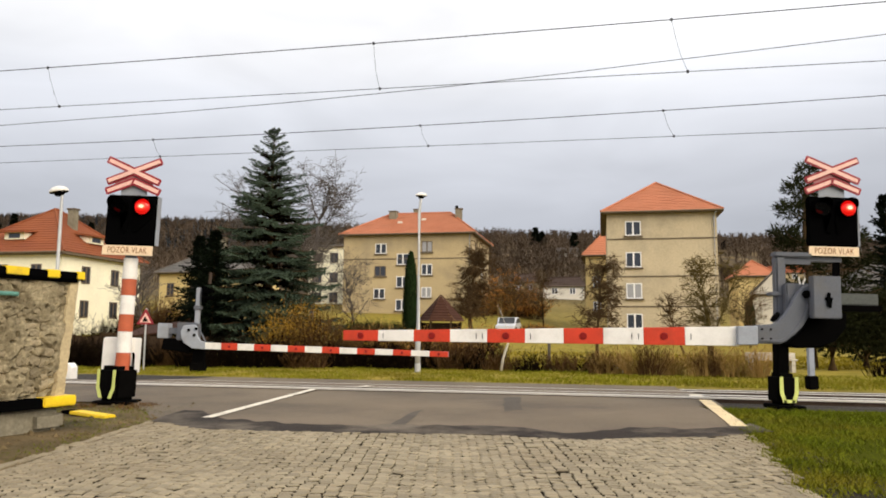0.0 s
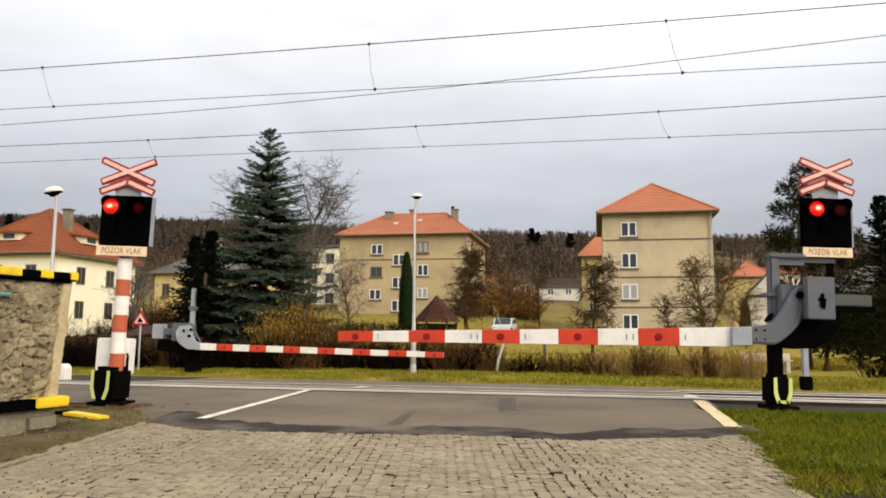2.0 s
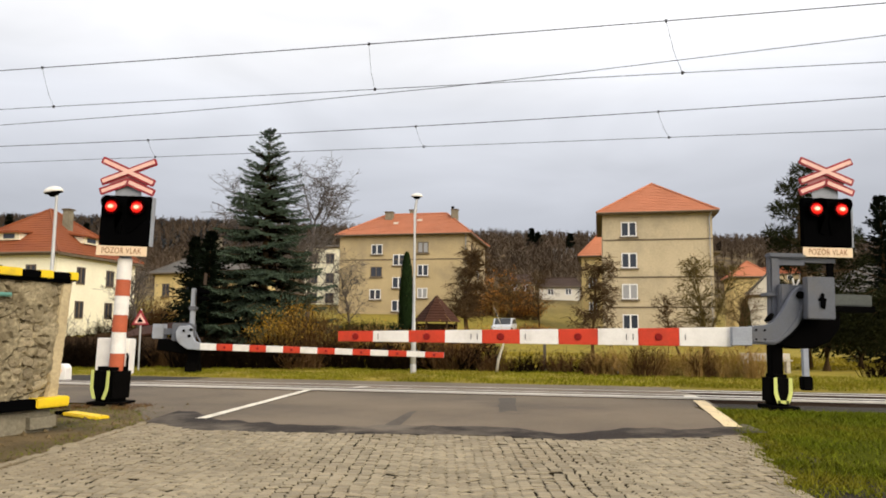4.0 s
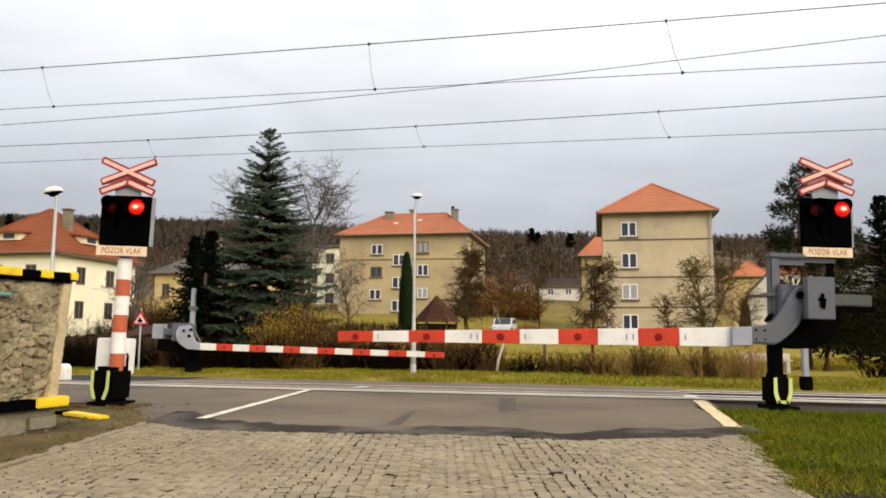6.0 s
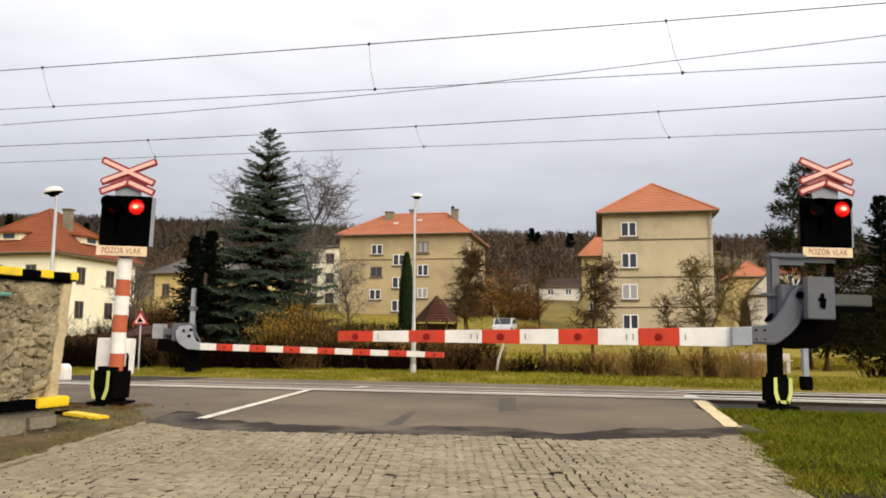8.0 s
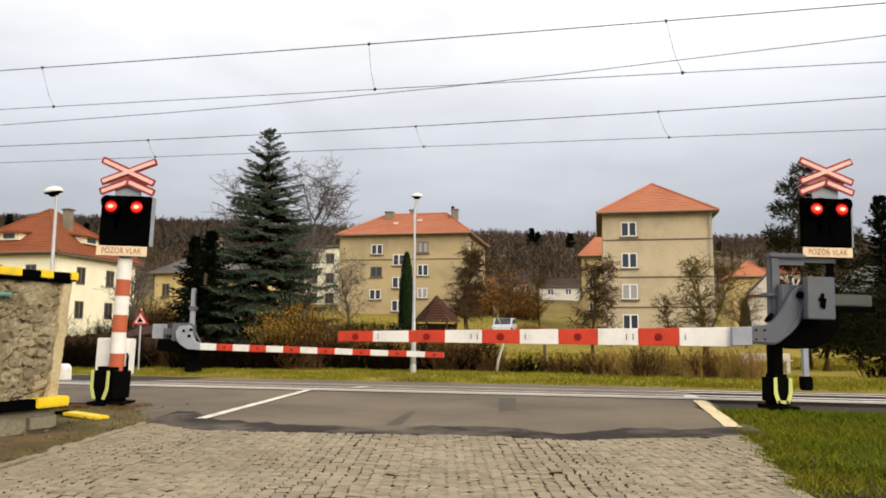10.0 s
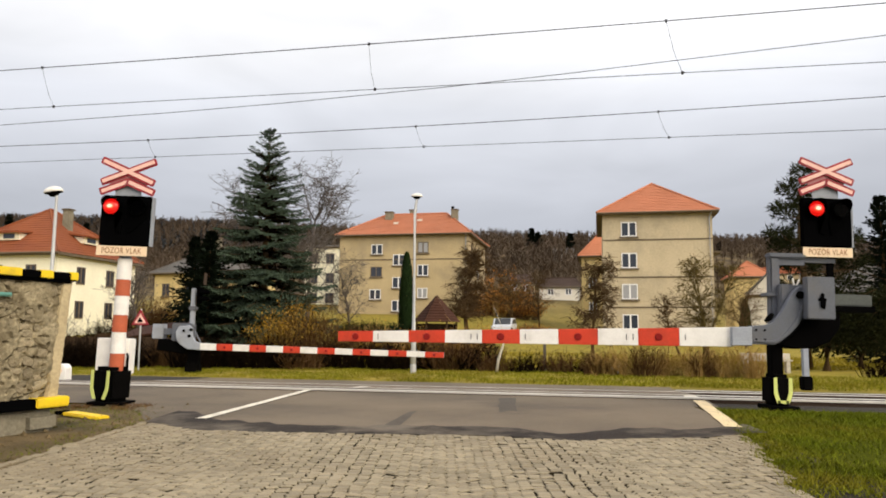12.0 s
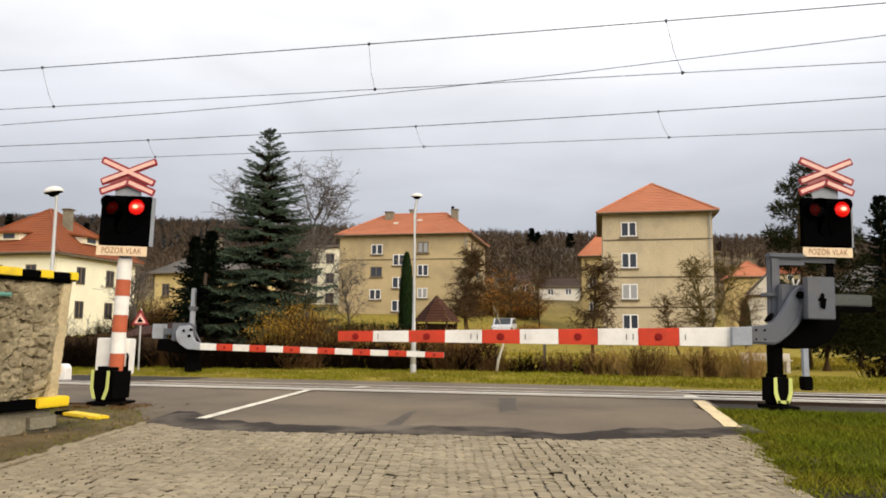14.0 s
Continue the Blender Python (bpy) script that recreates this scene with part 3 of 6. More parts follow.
def signal_head(th, cx, cz, face, lift=0.0):
    """The black board with two red lamps, the worded plate under it and the double cross above; face is the board's front."""
    board = part("signal_board", boxed(cx - 0.385, cx + 0.385, face, face + 0.10, cz - 0.385, cz + 0.385, bevel=0.02), BLACK, th, "black enamelled board")
    part("edge_trim", boxed(cx + 0.388, cx + 0.41, face + 0.01, face + 0.11, cz - 0.38, cz + 0.37), LGREY, board, "light grey metal edge")
    for side in (-1, 1):
        lx, lz = cx + side * 0.195, cz + 0.20
        # hood: an open half shell over the lens
        bm = bmesh.new()
        rings = []
        for k in range(15):
            t = radians(-30 + 240 * k / 14)
            depth = 0.05 + 0.17 * max(0.0, math.sin(t)) ** 0.7
            rings.append([(lx + r * math.cos(t), face - d, lz + r * math.sin(t)) for r, d in ((0.150, -0.01), (0.150, depth), (0.140, depth), (0.140, -0.01))])
        vs = [[bm.verts.new(p) for p in ring] for ring in rings]
        for a, b in zip(vs, vs[1:]):
            for i in range(4):
                bm.faces.new((a[i], a[(i + 1) % 4], b[(i + 1) % 4], b[i]))
        bm.faces.new(vs[0])
        bm.faces.new(vs[-1][::-1])
        bmesh.ops.recalc_face_normals(bm, faces=bm.faces)
        part("hood", bm, HOOD, board, "black lamp hood", shade=False)
        # the round lamp body below each hood, narrowing down the board
        part("lamp_body", prismed([(lx - 0.155, lz + 0.02), (lx - 0.12, lz + 0.12), (lx, lz + 0.152), (lx + 0.12, lz + 0.12), (lx + 0.155, lz + 0.02), (lx + 0.15, lz - 0.14), (cx + side * 0.13, lz - 0.36), (cx + side * 0.05, lz - 0.40), (cx + side * 0.02, lz - 0.2), (lx - side * 0.155, lz - 0.1)], face - 0.024, face - 0.002), HOOD, board, "black lamp housing")
        # the dark front glass and the lit element that rises through it
        bm = bmesh.new()
        bmesh.ops.create_circle(bm, cap_ends=True, radius=0.118, segments=36, matrix=pose(lx, face - 0.085, lz, 90, 0, 0))
        part("front_glass", bm, LENS_OFF, board, "unlit dark red glass")
        bm = bmesh.new()
        rims = [[bm.verts.new((lx + rr * math.cos(a), yy, lz + rr * math.sin(a))) for a in np.linspace(0, math.tau, 36, endpoint=False)] for rr, yy in ((0.119, face - 0.025), (0.119, face - 0.09), (0.128, face - 0.09), (0.128, face - 0.025))]
        for q0, q1 in zip(rims, rims[1:]):
            for i in range(36):
                bm.faces.new((q0[i], q0[(i + 1) % 36], q1[(i + 1) % 36], q1[i]))
        bmesh.ops.recalc_face_normals(bm, faces=bm.faces)
        part("bezel", bm, HOOD, board, "black lens ring")
        bm = bmesh.new()
        prev = None
        for k in range(9):
            t = k / 8 * radians(70)
            rr = 0.118 * math.sin(t) / math.sin(radians(70))
            dd = -0.05 * (math.cos(t) - math.cos(radians(70))) / (1 - math.cos(radians(70)))
            ring = [bm.verts.new((rr * math.cos(a), dd, rr * math.sin(a))) for a in np.linspace(0, math.tau, 36, endpoint=False)] if k else [bm.verts.new((0, dd, 0))]
            if prev:
                for i in range(36):
                    bm.faces.new((prev[i % len(prev)], ring[i], ring[(i + 1) % 36]) if len(prev) == 1 else (prev[i], ring[i], ring[(i + 1) % 36], prev[(i + 1) % 36]))
            prev = ring
        bmesh.ops.recalc_face_normals(bm, faces=bm.faces)
        lit = part("lamp_element", bm, GLOW, board, "glowing red lamp lens", shade=True)
        LAMPS.append((lit, lx, face - 0.085, lz, side))
    plate = part("word_plate", boxed(cx - 0.395, cx + 0.375, face - 0.02, face - 0.008, cz - 0.545, cz - 0.395, bevel=0.004), SIGN_BG, th, "cream plate with brown words")
    lettering("lettering", "POZOR VLAK", 0.104, SIGN_TXT, plate, pose(cx - 0.01, face - 0.0215, cz - 0.47, 90, 0, 0) @ Matrix.Diagonal((0.92, 1.22, 1, 1)))
    part("back_plate", prismed([(cx - 0.2, cz + 0.38), (cx + 0.2, cz + 0.38), (cx + 0.2, cz + 0.52 + lift), (cx, cz + 0.66 + lift), (cx - 0.2, cz + 0.52 + lift)], face + 0.03, face + 0.04), LGREY, th, "grey backing plate")
    cross_arm(th, "cross_arm", cx, cz + 0.755 + lift, 0.90, 23, face - 0.02)
    cross_arm(th, "cross_arm", cx, cz + 0.755 + lift, 0.90, -23, face - 0.002, 0.0205)
    for side in (-1, 1):
        cross_arm(th, "chevron_arm", cx + side * 0.205, cz + 0.517 + 0.7 * lift, 0.47, side * 22, face - 0.004 - 0.016 * (side > 0))
        part("rear_chevron", prismed([(-0.16, -0.05), (0.16, -0.05), (0.16, 0.05), (-0.16, 0.05)], -0.006, 0.006), REAR_RED, th, "dull pink rear chevron", at=pose(cx + side * 0.145, face + 0.012 + 0.006 * side, cz + 0.635 + lift, 0, side * 22, 0))


def foot_cover(th, x, z1, w, joined=False, turn=0):
    """The black rubber cover round the mast's foot, with two strips of yellow-green tape."""
    foot = part("foot_cover", boxed(x - w, x + w, -0.24, 0.2, 0.04, z1, bevel=0.06), RUBBER, th, "black rubber foot cover", at=pose(0, 0, 0, 0, 0, turn))
    for s in (-1, 1):
        bm = prismed([(x + s * w * 0.92, z1 - 0.05), (x + s * (w * 0.92 - 0.05), z1 - 0.05), (x + s * (w * 0.92 - 0.055), 0.25), (x + s * (w * 0.55 - 0.05), 0.09), (x + s * w * 0.62, 0.09), (x + s * w * 0.92, 0.23)], -0.252, -0.242)
        part("tape", bm, FLUO, foot, "yellow-green reflective tape")
    if joined:
        part("tape", prismed([(x - w * 0.6, 0.135), (x - w * 0.55, 0.09), (x + w * 0.55, 0.09), (x + w * 0.6, 0.135)], -0.252, -0.242), FLUO, foot, "yellow-green reflective tape")
    part("base_plate", boxed(x - w - 0.04, x + w + 0.08, -0.3, 0.24, -0.02, 0.05, bevel=0.01), DKGREY, th, "dark iron base plate")


def warning_mast():
    """The striped mast that stands at the near side of the road."""
    th = empty("warning_mast", pose(-4.95, 11.3, 0.0, 0, 1.6, 0), "red and white striped warning mast with two red lamps", "railway signal")
    foot_cover(th, -0.04, 0.56, 0.20, turn=-24)
    zs = (0.5, 0.76, 1.08, 1.34, 1.63, 1.88, 2.20)
    for i, (a, b) in enumerate(zip(zs, zs[1:])):
        part("mast_section", tubed([(0, 0, a, 0.108), (0, 0, b - 0.002, 0.104)], 24), MAST_RED if i % 2 == 0 else WHITE, th, "faded red painted ring" if i % 2 == 0 else "white painted ring", shade=False)
    part("mast_collar", tubed([(0, 0, 2.20, 0.09), (0, 0, 2.26, 0.085), (0, 0, 2.3, 0.05), (0, 0, 3.3, 0.05)], 20), GREY, th, "grey steel collar")
    signal_head(th, 0.015, 2.775, -0.16)
    part("back_cabinet", boxed(-0.40, 0.10, 0.16, 0.42, 0.43, 0.98, bevel=0.015), WHITE, th, "white steel switch cabinet")
    part("conduit", tubed([(0.14, 0.05, 0.5, 0.02), (0.14, 0.05, 0.72, 0.02), (0.12, 0.05, 0.76, 0.02)], 8), DKGREY, th, "black cable conduit")


def boom(th, m, way, length, h0, h1, segs, lead):
    """A striped boom of boxed sections along x (way 1) or -x (way -1), tapering to its tip, with red reflectors; lead is the first section's share."""
    cuts = [0.0] + [lead + (1 - lead) * i / (segs - 1) for i in range(segs)]
    spine = part("boom", boxed(min(0, way * length), max(0, way * length), 0.03, 0.075, -h1 / 2, h1 / 2), LGREY, th, "grey aluminium spine", at=m)
    for i in range(segs):
        a, b = cuts[i], cuts[i + 1]
        ha, hb = h0 + (h1 - h0) * a, h0 + (h1 - h0) * b
        xa, xb = way * (a * length + 0.0015), way * (b * length - 0.0015)
        white = i % 2 == 0
        part("boom_section", prismed([(xa, -ha / 2), (xb, -hb / 2), (xb, hb / 2), (xa, ha / 2)], -0.045, 0.029, 0.005), WHITE if white else RED, spine, "white boom section" if white else "red boom section")
        if not white:
            bm = bmesh.new()
            bmesh.ops.create_cone(bm, cap_ends=True, segments=18, radius1=0.052 * h0 / 0.29 + 0.006, radius2=0.042 * h0 / 0.29 + 0.006, depth=0.02, matrix=pose(way * (a + b) / 2 * length, -0.055, 0, 90, 0, 0))
            part("reflector", bm, DARK_RED, spine, "round red reflector")
        elif h0 > 0.24:
            for k in range(2 if i % 4 == 2 else 1):
                xx = (xa + way * 0.08 if i % 4 else xb - way * 0.08) + 0.1 * k * way
                part("scuff", boxed(xx, xx + 0.012, -0.0475, -0.0455, -0.05, 0.04), DKGREY, spine, "dark worn mark")


def near_barrier():
    """The closed half barrier with its drive, standing beside the road, and the signal that its post carries."""
    th = empty("barrier", pose(5.1, 11.4, 0.0, 0, 1.2, 0), "closed red and white level crossing barrier with grey drive", "level crossing barrier", "half barriers")
    foot_cover(th, -0.02, 0.52, 0.150, joined=True)
    part("lower_post", boxed(-0.115, 0.065, -0.09, 0.09, 0.3, 0.98, bevel=0.012), DKGREY, th, "dark iron post")
    part("upper_post", boxed(-0.095, 0.065, -0.06, 0.1, 0.98, 2.34, bevel=0.03), GREY, th, "grey post")
    part("post_collar", boxed(-0.18, 0.10, -0.09, 0.12, 1.69, 1.75, bevel=0.015), GREY, th, "clamp collar")
    br = part("bracket", boxed(-0.11, 0.47, -0.08, 0.10, 2.29, 2.37, bevel=0.02), GREY, th, "grey signal bracket")
    part("bracket_web", boxed(0.07, 0.46, -0.02, 0.03, 2.19, 2.29), GREY, br)
    part("signal_stem", boxed(0.85, 0.93, 0.02, 0.1, 2.0, 3.35), DKGREY, th, "dark signal stem")
    part("stem_foot", boxed(0.44, 0.95, 0.0, 0.1, 2.24, 2.31), GREY, th)
    signal_head(th, 0.81, 2.865, -0.06, 0.05)
    # the cranked carrier that holds the boom
    crank = [(-0.51, 0.955), (-0.51, 1.23), (-0.26, 1.25), (-0.18, 1.29), (-0.08, 1.40), (0.0, 1.52), (0.06, 1.64), (0.13, 1.75), (0.22, 1.83), (0.38, 1.86), (0.42, 1.60), (0.33, 1.52), (0.27, 1.36), (0.18, 1.22), (0.07, 1.11), (-0.08, 0.99), (-0.16, 0.955)]
    part("carrier", prismed(crank, -0.30, -0.21, 0.012), GREY, th, "grey cranked boom carrier")
    inset = [(-0.47, 0.99), (-0.47, 1.02), (-0.17, 1.02), (-0.09, 1.05), (0.02, 1.15), (0.12, 1.27), (0.20, 1.41), (0.26, 1.56), (0.30, 1.59), (0.25, 1.42), (0.16, 1.25), (0.05, 1.13), (-0.09, 1.01), (-0.16, 0.98)]
    part("carrier_rib", prismed(inset, -0.318, -0.302, 0.004), GREY, th)
    for x, z in ((-0.43, 1.03), (-0.43, 1.17), (-0.30, 1.03), (-0.30, 1.17)):
        bolt = bmesh.new()
        bmesh.ops.create_cone(bolt, cap_ends=True, segments=8, radius1=0.016, radius2=0.014, depth=0.02, matrix=pose(x, -0.31, z, 90, 0, 0))
        part("bolt", bolt, DKGREY, th, "dark bolt head")
    hub = bmesh.new()
    bmesh.ops.create_cone(hub, cap_ends=True, segments=20, radius1=0.06, radius2=0.05, depth=0.06, matrix=pose(0.24, -0.335, 1.71, 90, 0, 0))
    part("pivot_hub", hub, DKGREY, th, "dark pivot hub")
    part("drive_box", boxed(0.0, 0.48, -0.19, 0.30, 1.42, 1.88, bevel=0.02), GREY, th, "grey drive housing")
    part("front_box", boxed(0.27, 0.69, -0.46, -0.32, 1.35, 1.98, bevel=0.012), GREY, th, "grey steel front box")
    lock = part("latch", prismed([(0.46, 1.54), (0.52, 1.50), (0.54, 1.60), (0.51, 1.64), (0.52, 1.72), (0.48, 1.74), (0.46, 1.66)], -0.49, -0.465, 0.006), BLACK, th, "black latch handle")
    part("latch_ring", boxed(0.44, 0.55, -0.474, -0.462, 1.62, 1.66), BLACK, lock)
    part("counterweight", prismed([(-0.02, 0.95), (0.22, 1.16), (0.42, 1.40), (0.66, 1.46), (0.92, 1.44), (0.90, 1.22), (0.74, 1.02), (0.50, 0.92), (0.2, 0.9)], -0.17, 0.2, 0.02), DKGREY, th, "black iron counterweight")
    part("counter_arm", boxed(0.66, 1.41, -0.16, 0.12, 1.57, 1.75, bevel=0.015), GREEN_GREY, th, "greenish grey counterweight arm")
    part("counter_frame", boxed(0.64, 1.44, -0.19, 0.15, 1.48, 1.57, bevel=0.01), DKGREY, th)
    part("damper", tubed([(-0.26, -0.24, 1.30, 0.028), (-0.20, -0.24, 1.36, 0.045), (-0.15, -0.24, 1.42, 0.028)], 10), DKGREY, th, "small damper")
    part("lug", tubed([(0.18, -0.25, 1.86, 0.012), (0.16, -0.25, 1.97, 0.012)], 8), WHITE, th, "pale lug")
    part("lug", tubed([(0.22, -0.25, 1.86, 0.012), (0.26, -0.25, 1.95, 0.012)], 8), WHITE, th, "pale lug")
    part("boom_clamp", prismed([(-0.80, 0.925), (-0.50, 0.935), (-0.50, 1.215), (-0.80, 1.205)], -0.33, -0.18, 0.01), LGREY, th, "grey boom clamp")
    boom(th, Matrix.Translation((-0.75, -0.22, 1.055)) @ pose(0, 0, 0, 0, -1.5, GRID), -1, 6.24, 0.29, 0.165, 10, 0.124)


def far_barrier():
    """The half barrier beyond the tracks, seen from behind."""
    th = empty("barrier", pose(-8.05, 24.2, -0.25, 0, 1.0, 0), "closed red and white barrier beyond the tracks with grey drive", "level crossing barrier", "half barriers")
    part("lower_post", boxed(-0.2, 0.16, -0.12, 0.12, 0.0, 0.86, bevel=0.02), DKGREY, th, "dark iron post")
    part("foot_cover", boxed(-0.26, 0.2, -0.2, 0.2, 0.0, 0.34, bevel=0.05), RUBBER, th, "black rubber foot cover")
    part("drive_box", boxed(-0.72, -0.08, -0.25, 0.25, 1.02, 1.60, bevel=0.03), GREY, th, "grey drive housing")
    part("side_box", boxed(-1.36, -1.02, -0.2, 0.2, 1.08, 1.56, bevel=0.02), LGREY, th, "light grey side box")
    part("counter_arm", boxed(-1.05, -0.4, -0.12, 0.12, 1.22, 1.42, bevel=0.015), GREY, th)
    part("counterweight", prismed([(-1.2, 0.72), (-0.3, 0.62), (-0.2, 0.96), (-0.7, 1.08), (-1.15, 1.08)], -0.2, 0.2, 0.02), DKGREY, th, "dark counterweight")
    crank = [(-0.52, 1.10), (-0.42, 0.94), (-0.16, 0.78), (0.28, 0.75), (0.28, 0.98), (0.10, 1.03), (0.0, 1.20), (-0.02, 1.46), (-0.12, 1.54), (-0.46, 1.50), (-0.55, 1.32)]
    part("carrier", prismed(crank, -0.36, -0.26, 0.015), LGREY, th, "light grey cranked boom carrier")
    part("brace", tubed([(0.26, -0.3, 1.0, 0.025), (0.04, -0.3, 1.38, 0.025)], 8), GREY, th)
    for x, z in ((-0.28, 1.36), (-0.10, 1.2), (-0.05, 1.4)):
        bm = bmesh.new()
        bmesh.ops.create_cone(bm, cap_ends=True, segments=14, radius1=0.05, radius2=0.04, depth=0.05, matrix=pose(x, -0.38, z, 90, 0, 0))
        part("pivot_hub", bm, DKGREY, th, "dark pivot hub")
    part("upper_post", boxed(-0.22, -0.08, -0.08, 0.08, 1.45, 2.75, bevel=0.02), LGREY, th, "light grey post")
    part("post_collar", boxed(-0.26, -0.03, -0.12, 0.12, 2.02, 2.16, bevel=0.02), GREY, th)
    head = part("signal_board", boxed(0.0, 0.06, -0.2, 0.2, 2.26, 2.80, bevel=0.01), BLACK, th, "black signal board seen edge-on")
    for z in (2.36, 2.58):
        part("hood", boxed(0.06, 0.32, -0.2, 0.2, z, z + 0.12, bevel=0.03), BLACK, head, "black lamp hood")
    part("cross_arm", boxed(0.02, 0.05, -0.12, 0.12, 2.88, 3.26, m=pose(0, 0, 0, 0, 3, 0)), RUST, th, "faded red cross seen edge-on")
    boom(th, Matrix.Translation((0.27, -0.31, 0.87)) @ pose(0, 0, 0, 0, 0.25, GRID), 1, 7.98, 0.215, 0.16, 14, 1 / 14)


ground()
road()
for nn, zz, ww in ((-0.75, 0.004, 0.010), (0.75, -0.041, 0.032), (3.35, -0.041, 0.033), (4.85, -0.047, 0.034)):
    rail(nn, zz, ww)
warning_mast()
near_barrier()
far_barrier()


# ---- the overhead line ----
def overhead(n, zc, zm, tilt, sag, drops, label):
    """A catenary: messenger, contact wire and the droppers between them."""
    th = empty("overhead_wire", Matrix.Translation(on_track(0, n)) @ pose(0, 0, 0, 0, 0, GRID), label, "overhead wire", "wires over the tracks")

    def zm_at(s):
        return zm + tilt * s + sag * (s / 10.0) ** 2

    part("messenger", tubed([(s, 0, zm_at(s), 0.0095) for s in range(-40, 41, 2)], 6), WIRE, th)
    part("contact_wire", tubed([(-40, 0, zc(-40), 0.007), (40, 0, zc(40), 0.007)], 6), WIRE, th)
    for s0, s1 in drops:
        z0, z1 = zm_at(s0), zc(s1)
        bow = 0.035
        d = part("dropper", tubed([(s0, 0, z0, 0.004), (s0 * 0.7 + s1 * 0.3 - bow * 0.6, 0, z0 * 0.7 + z1 * 0.3, 0.004), (s0 * 0.35 + s1 * 0.65 - bow, 0, z0 * 0.35 + z1 * 0.65, 0.004), (s1, 0, z1, 0.004)], 5), WIRE, th)
        for s, z in ((s0, z0), (s1, z1)):
            part("clamp", boxed(s - 0.022, s + 0.022, -0.015, 0.015, z - 0.028, z + 0.028), WIRE, d)
    return th


overhead(0.0, lambda s: 6.057 - 0.009 * s, 7.05, 0.001, 0.04, ((-9.41, -9.04), (-1.6, -1.45), (4.33, 4.6)), "messenger and contact wire over the near track")
overhead(4.0, lambda s: 5.86 - 0.0075 * s, 6.43, 0.007, 0.065, ((-9.31, -9.06), (-1.58, -1.36), (4.48, 4.71)), "messenger and contact wire over the far track")
wire = empty("overhead_wire", Matrix.Translation(on_track(0, 0.03)) @ pose(0, 0, 0, 0, 0, GRID), "single rising wire crossing over the near track", "overhead wire", "wires over the tracks")
part("wire", tubed([(-40, 0, 5.45, 0.007), (-10.3, 0, 5.79, 0.007), (-6.1, 0, 5.845, 0.007), (-3.5, 0, 5.906, 0.007), (0, 0, 6.033, 0.007), (2.4, 0, 6.153, 0.007), (5, 0, 6.307, 0.007), (8, 0, 6.482, 0.007), (40, 0, 8.4, 0.007)], 6), WIRE, wire)


# ---- the houses ----
def window(parent, x, z, w, h, y, casements=2, frame_mat=None, sill=True, curtain=False):
    """A recessed casement window in a wall that faces -y."""
    fm = frame_mat or FRAME_W
    win = part("window", boxed(x - w / 2, x + w / 2, y - 0.02, y + 0.1, z - h / 2, z + h / 2), PANE_CURTAIN if curtain else PANE, parent, "curtained window" if curtain else "dark glazed window")
    t = 0.09
    bm = bmesh.new()
    for a in ((x - w / 2, x + w / 2, z - h / 2, z - h / 2 + t), (x - w / 2, x + w / 2, z + h / 2 - t, z + h / 2), (x - w / 2, x - w / 2 + t, z - h / 2 + t, z + h / 2 - t), (x + w / 2 - t, x + w / 2, z - h / 2 + t, z + h / 2 - t)):
        box(bm, a[0], a[1], y - 0.06, y - 0.021, a[2], a[3])
    for k in range(1, casements):
        xx = x - w / 2 + w * k / casements
        box(bm, xx - t * 0.8, xx + t * 0.8, y - 0.065, y - 0.021, z - h / 2 + t, z + h / 2 - t)
    part("window_frame", bm, fm, win, "white window frame" if fm is FRAME_W else "brown window frame")
    if sill:
        part("window_sill", boxed(x - w / 2 - 0.15, x + w / 2 + 0.15, y - 0.16, y - 0.021, z - h / 2 - 0.16, z - h / 2 - 0.02), BAND, win, "dark stone sill")
    return win


def roof_tiles(th, corners, material, pitch=0.36):
    """A roof slope laid in courses, each course a step above the one below. corners: eave left, eave right, ridge right, ridge left."""
    a, b, c, d = [Vector(p) for p in corners]
    up = ((d + c) / 2 - (a + b) / 2)
    normal = (b - a).cross(up).normalized()
    rows = max(6, int(up.length / pitch))
    bm = bmesh.new()
    cols = max(2, int((b - a).length / 1.2))
    below = None
    for j in range(rows):
        lip, top = [], []
        for i in range(cols + 1):
            e = i / cols
            lip.append(bm.verts.new(a.lerp(d, j / rows).lerp(b.lerp(c, j / rows), e) + normal * 0.045))
            top.append(bm.verts.new(a.lerp(d, (j + 1) / rows).lerp(b.lerp(c, (j + 1) / rows), e) + normal * 0.012))
        for i in range(cols):
            bm.faces.new((lip[i], lip[i + 1], top[i + 1], top[i]))
            if below:
                bm.faces.new((below[i], below[i + 1], lip[i + 1], lip[i]))
        below = top
    return part("roof_slope", bm, material, th, "tiled roof slope")


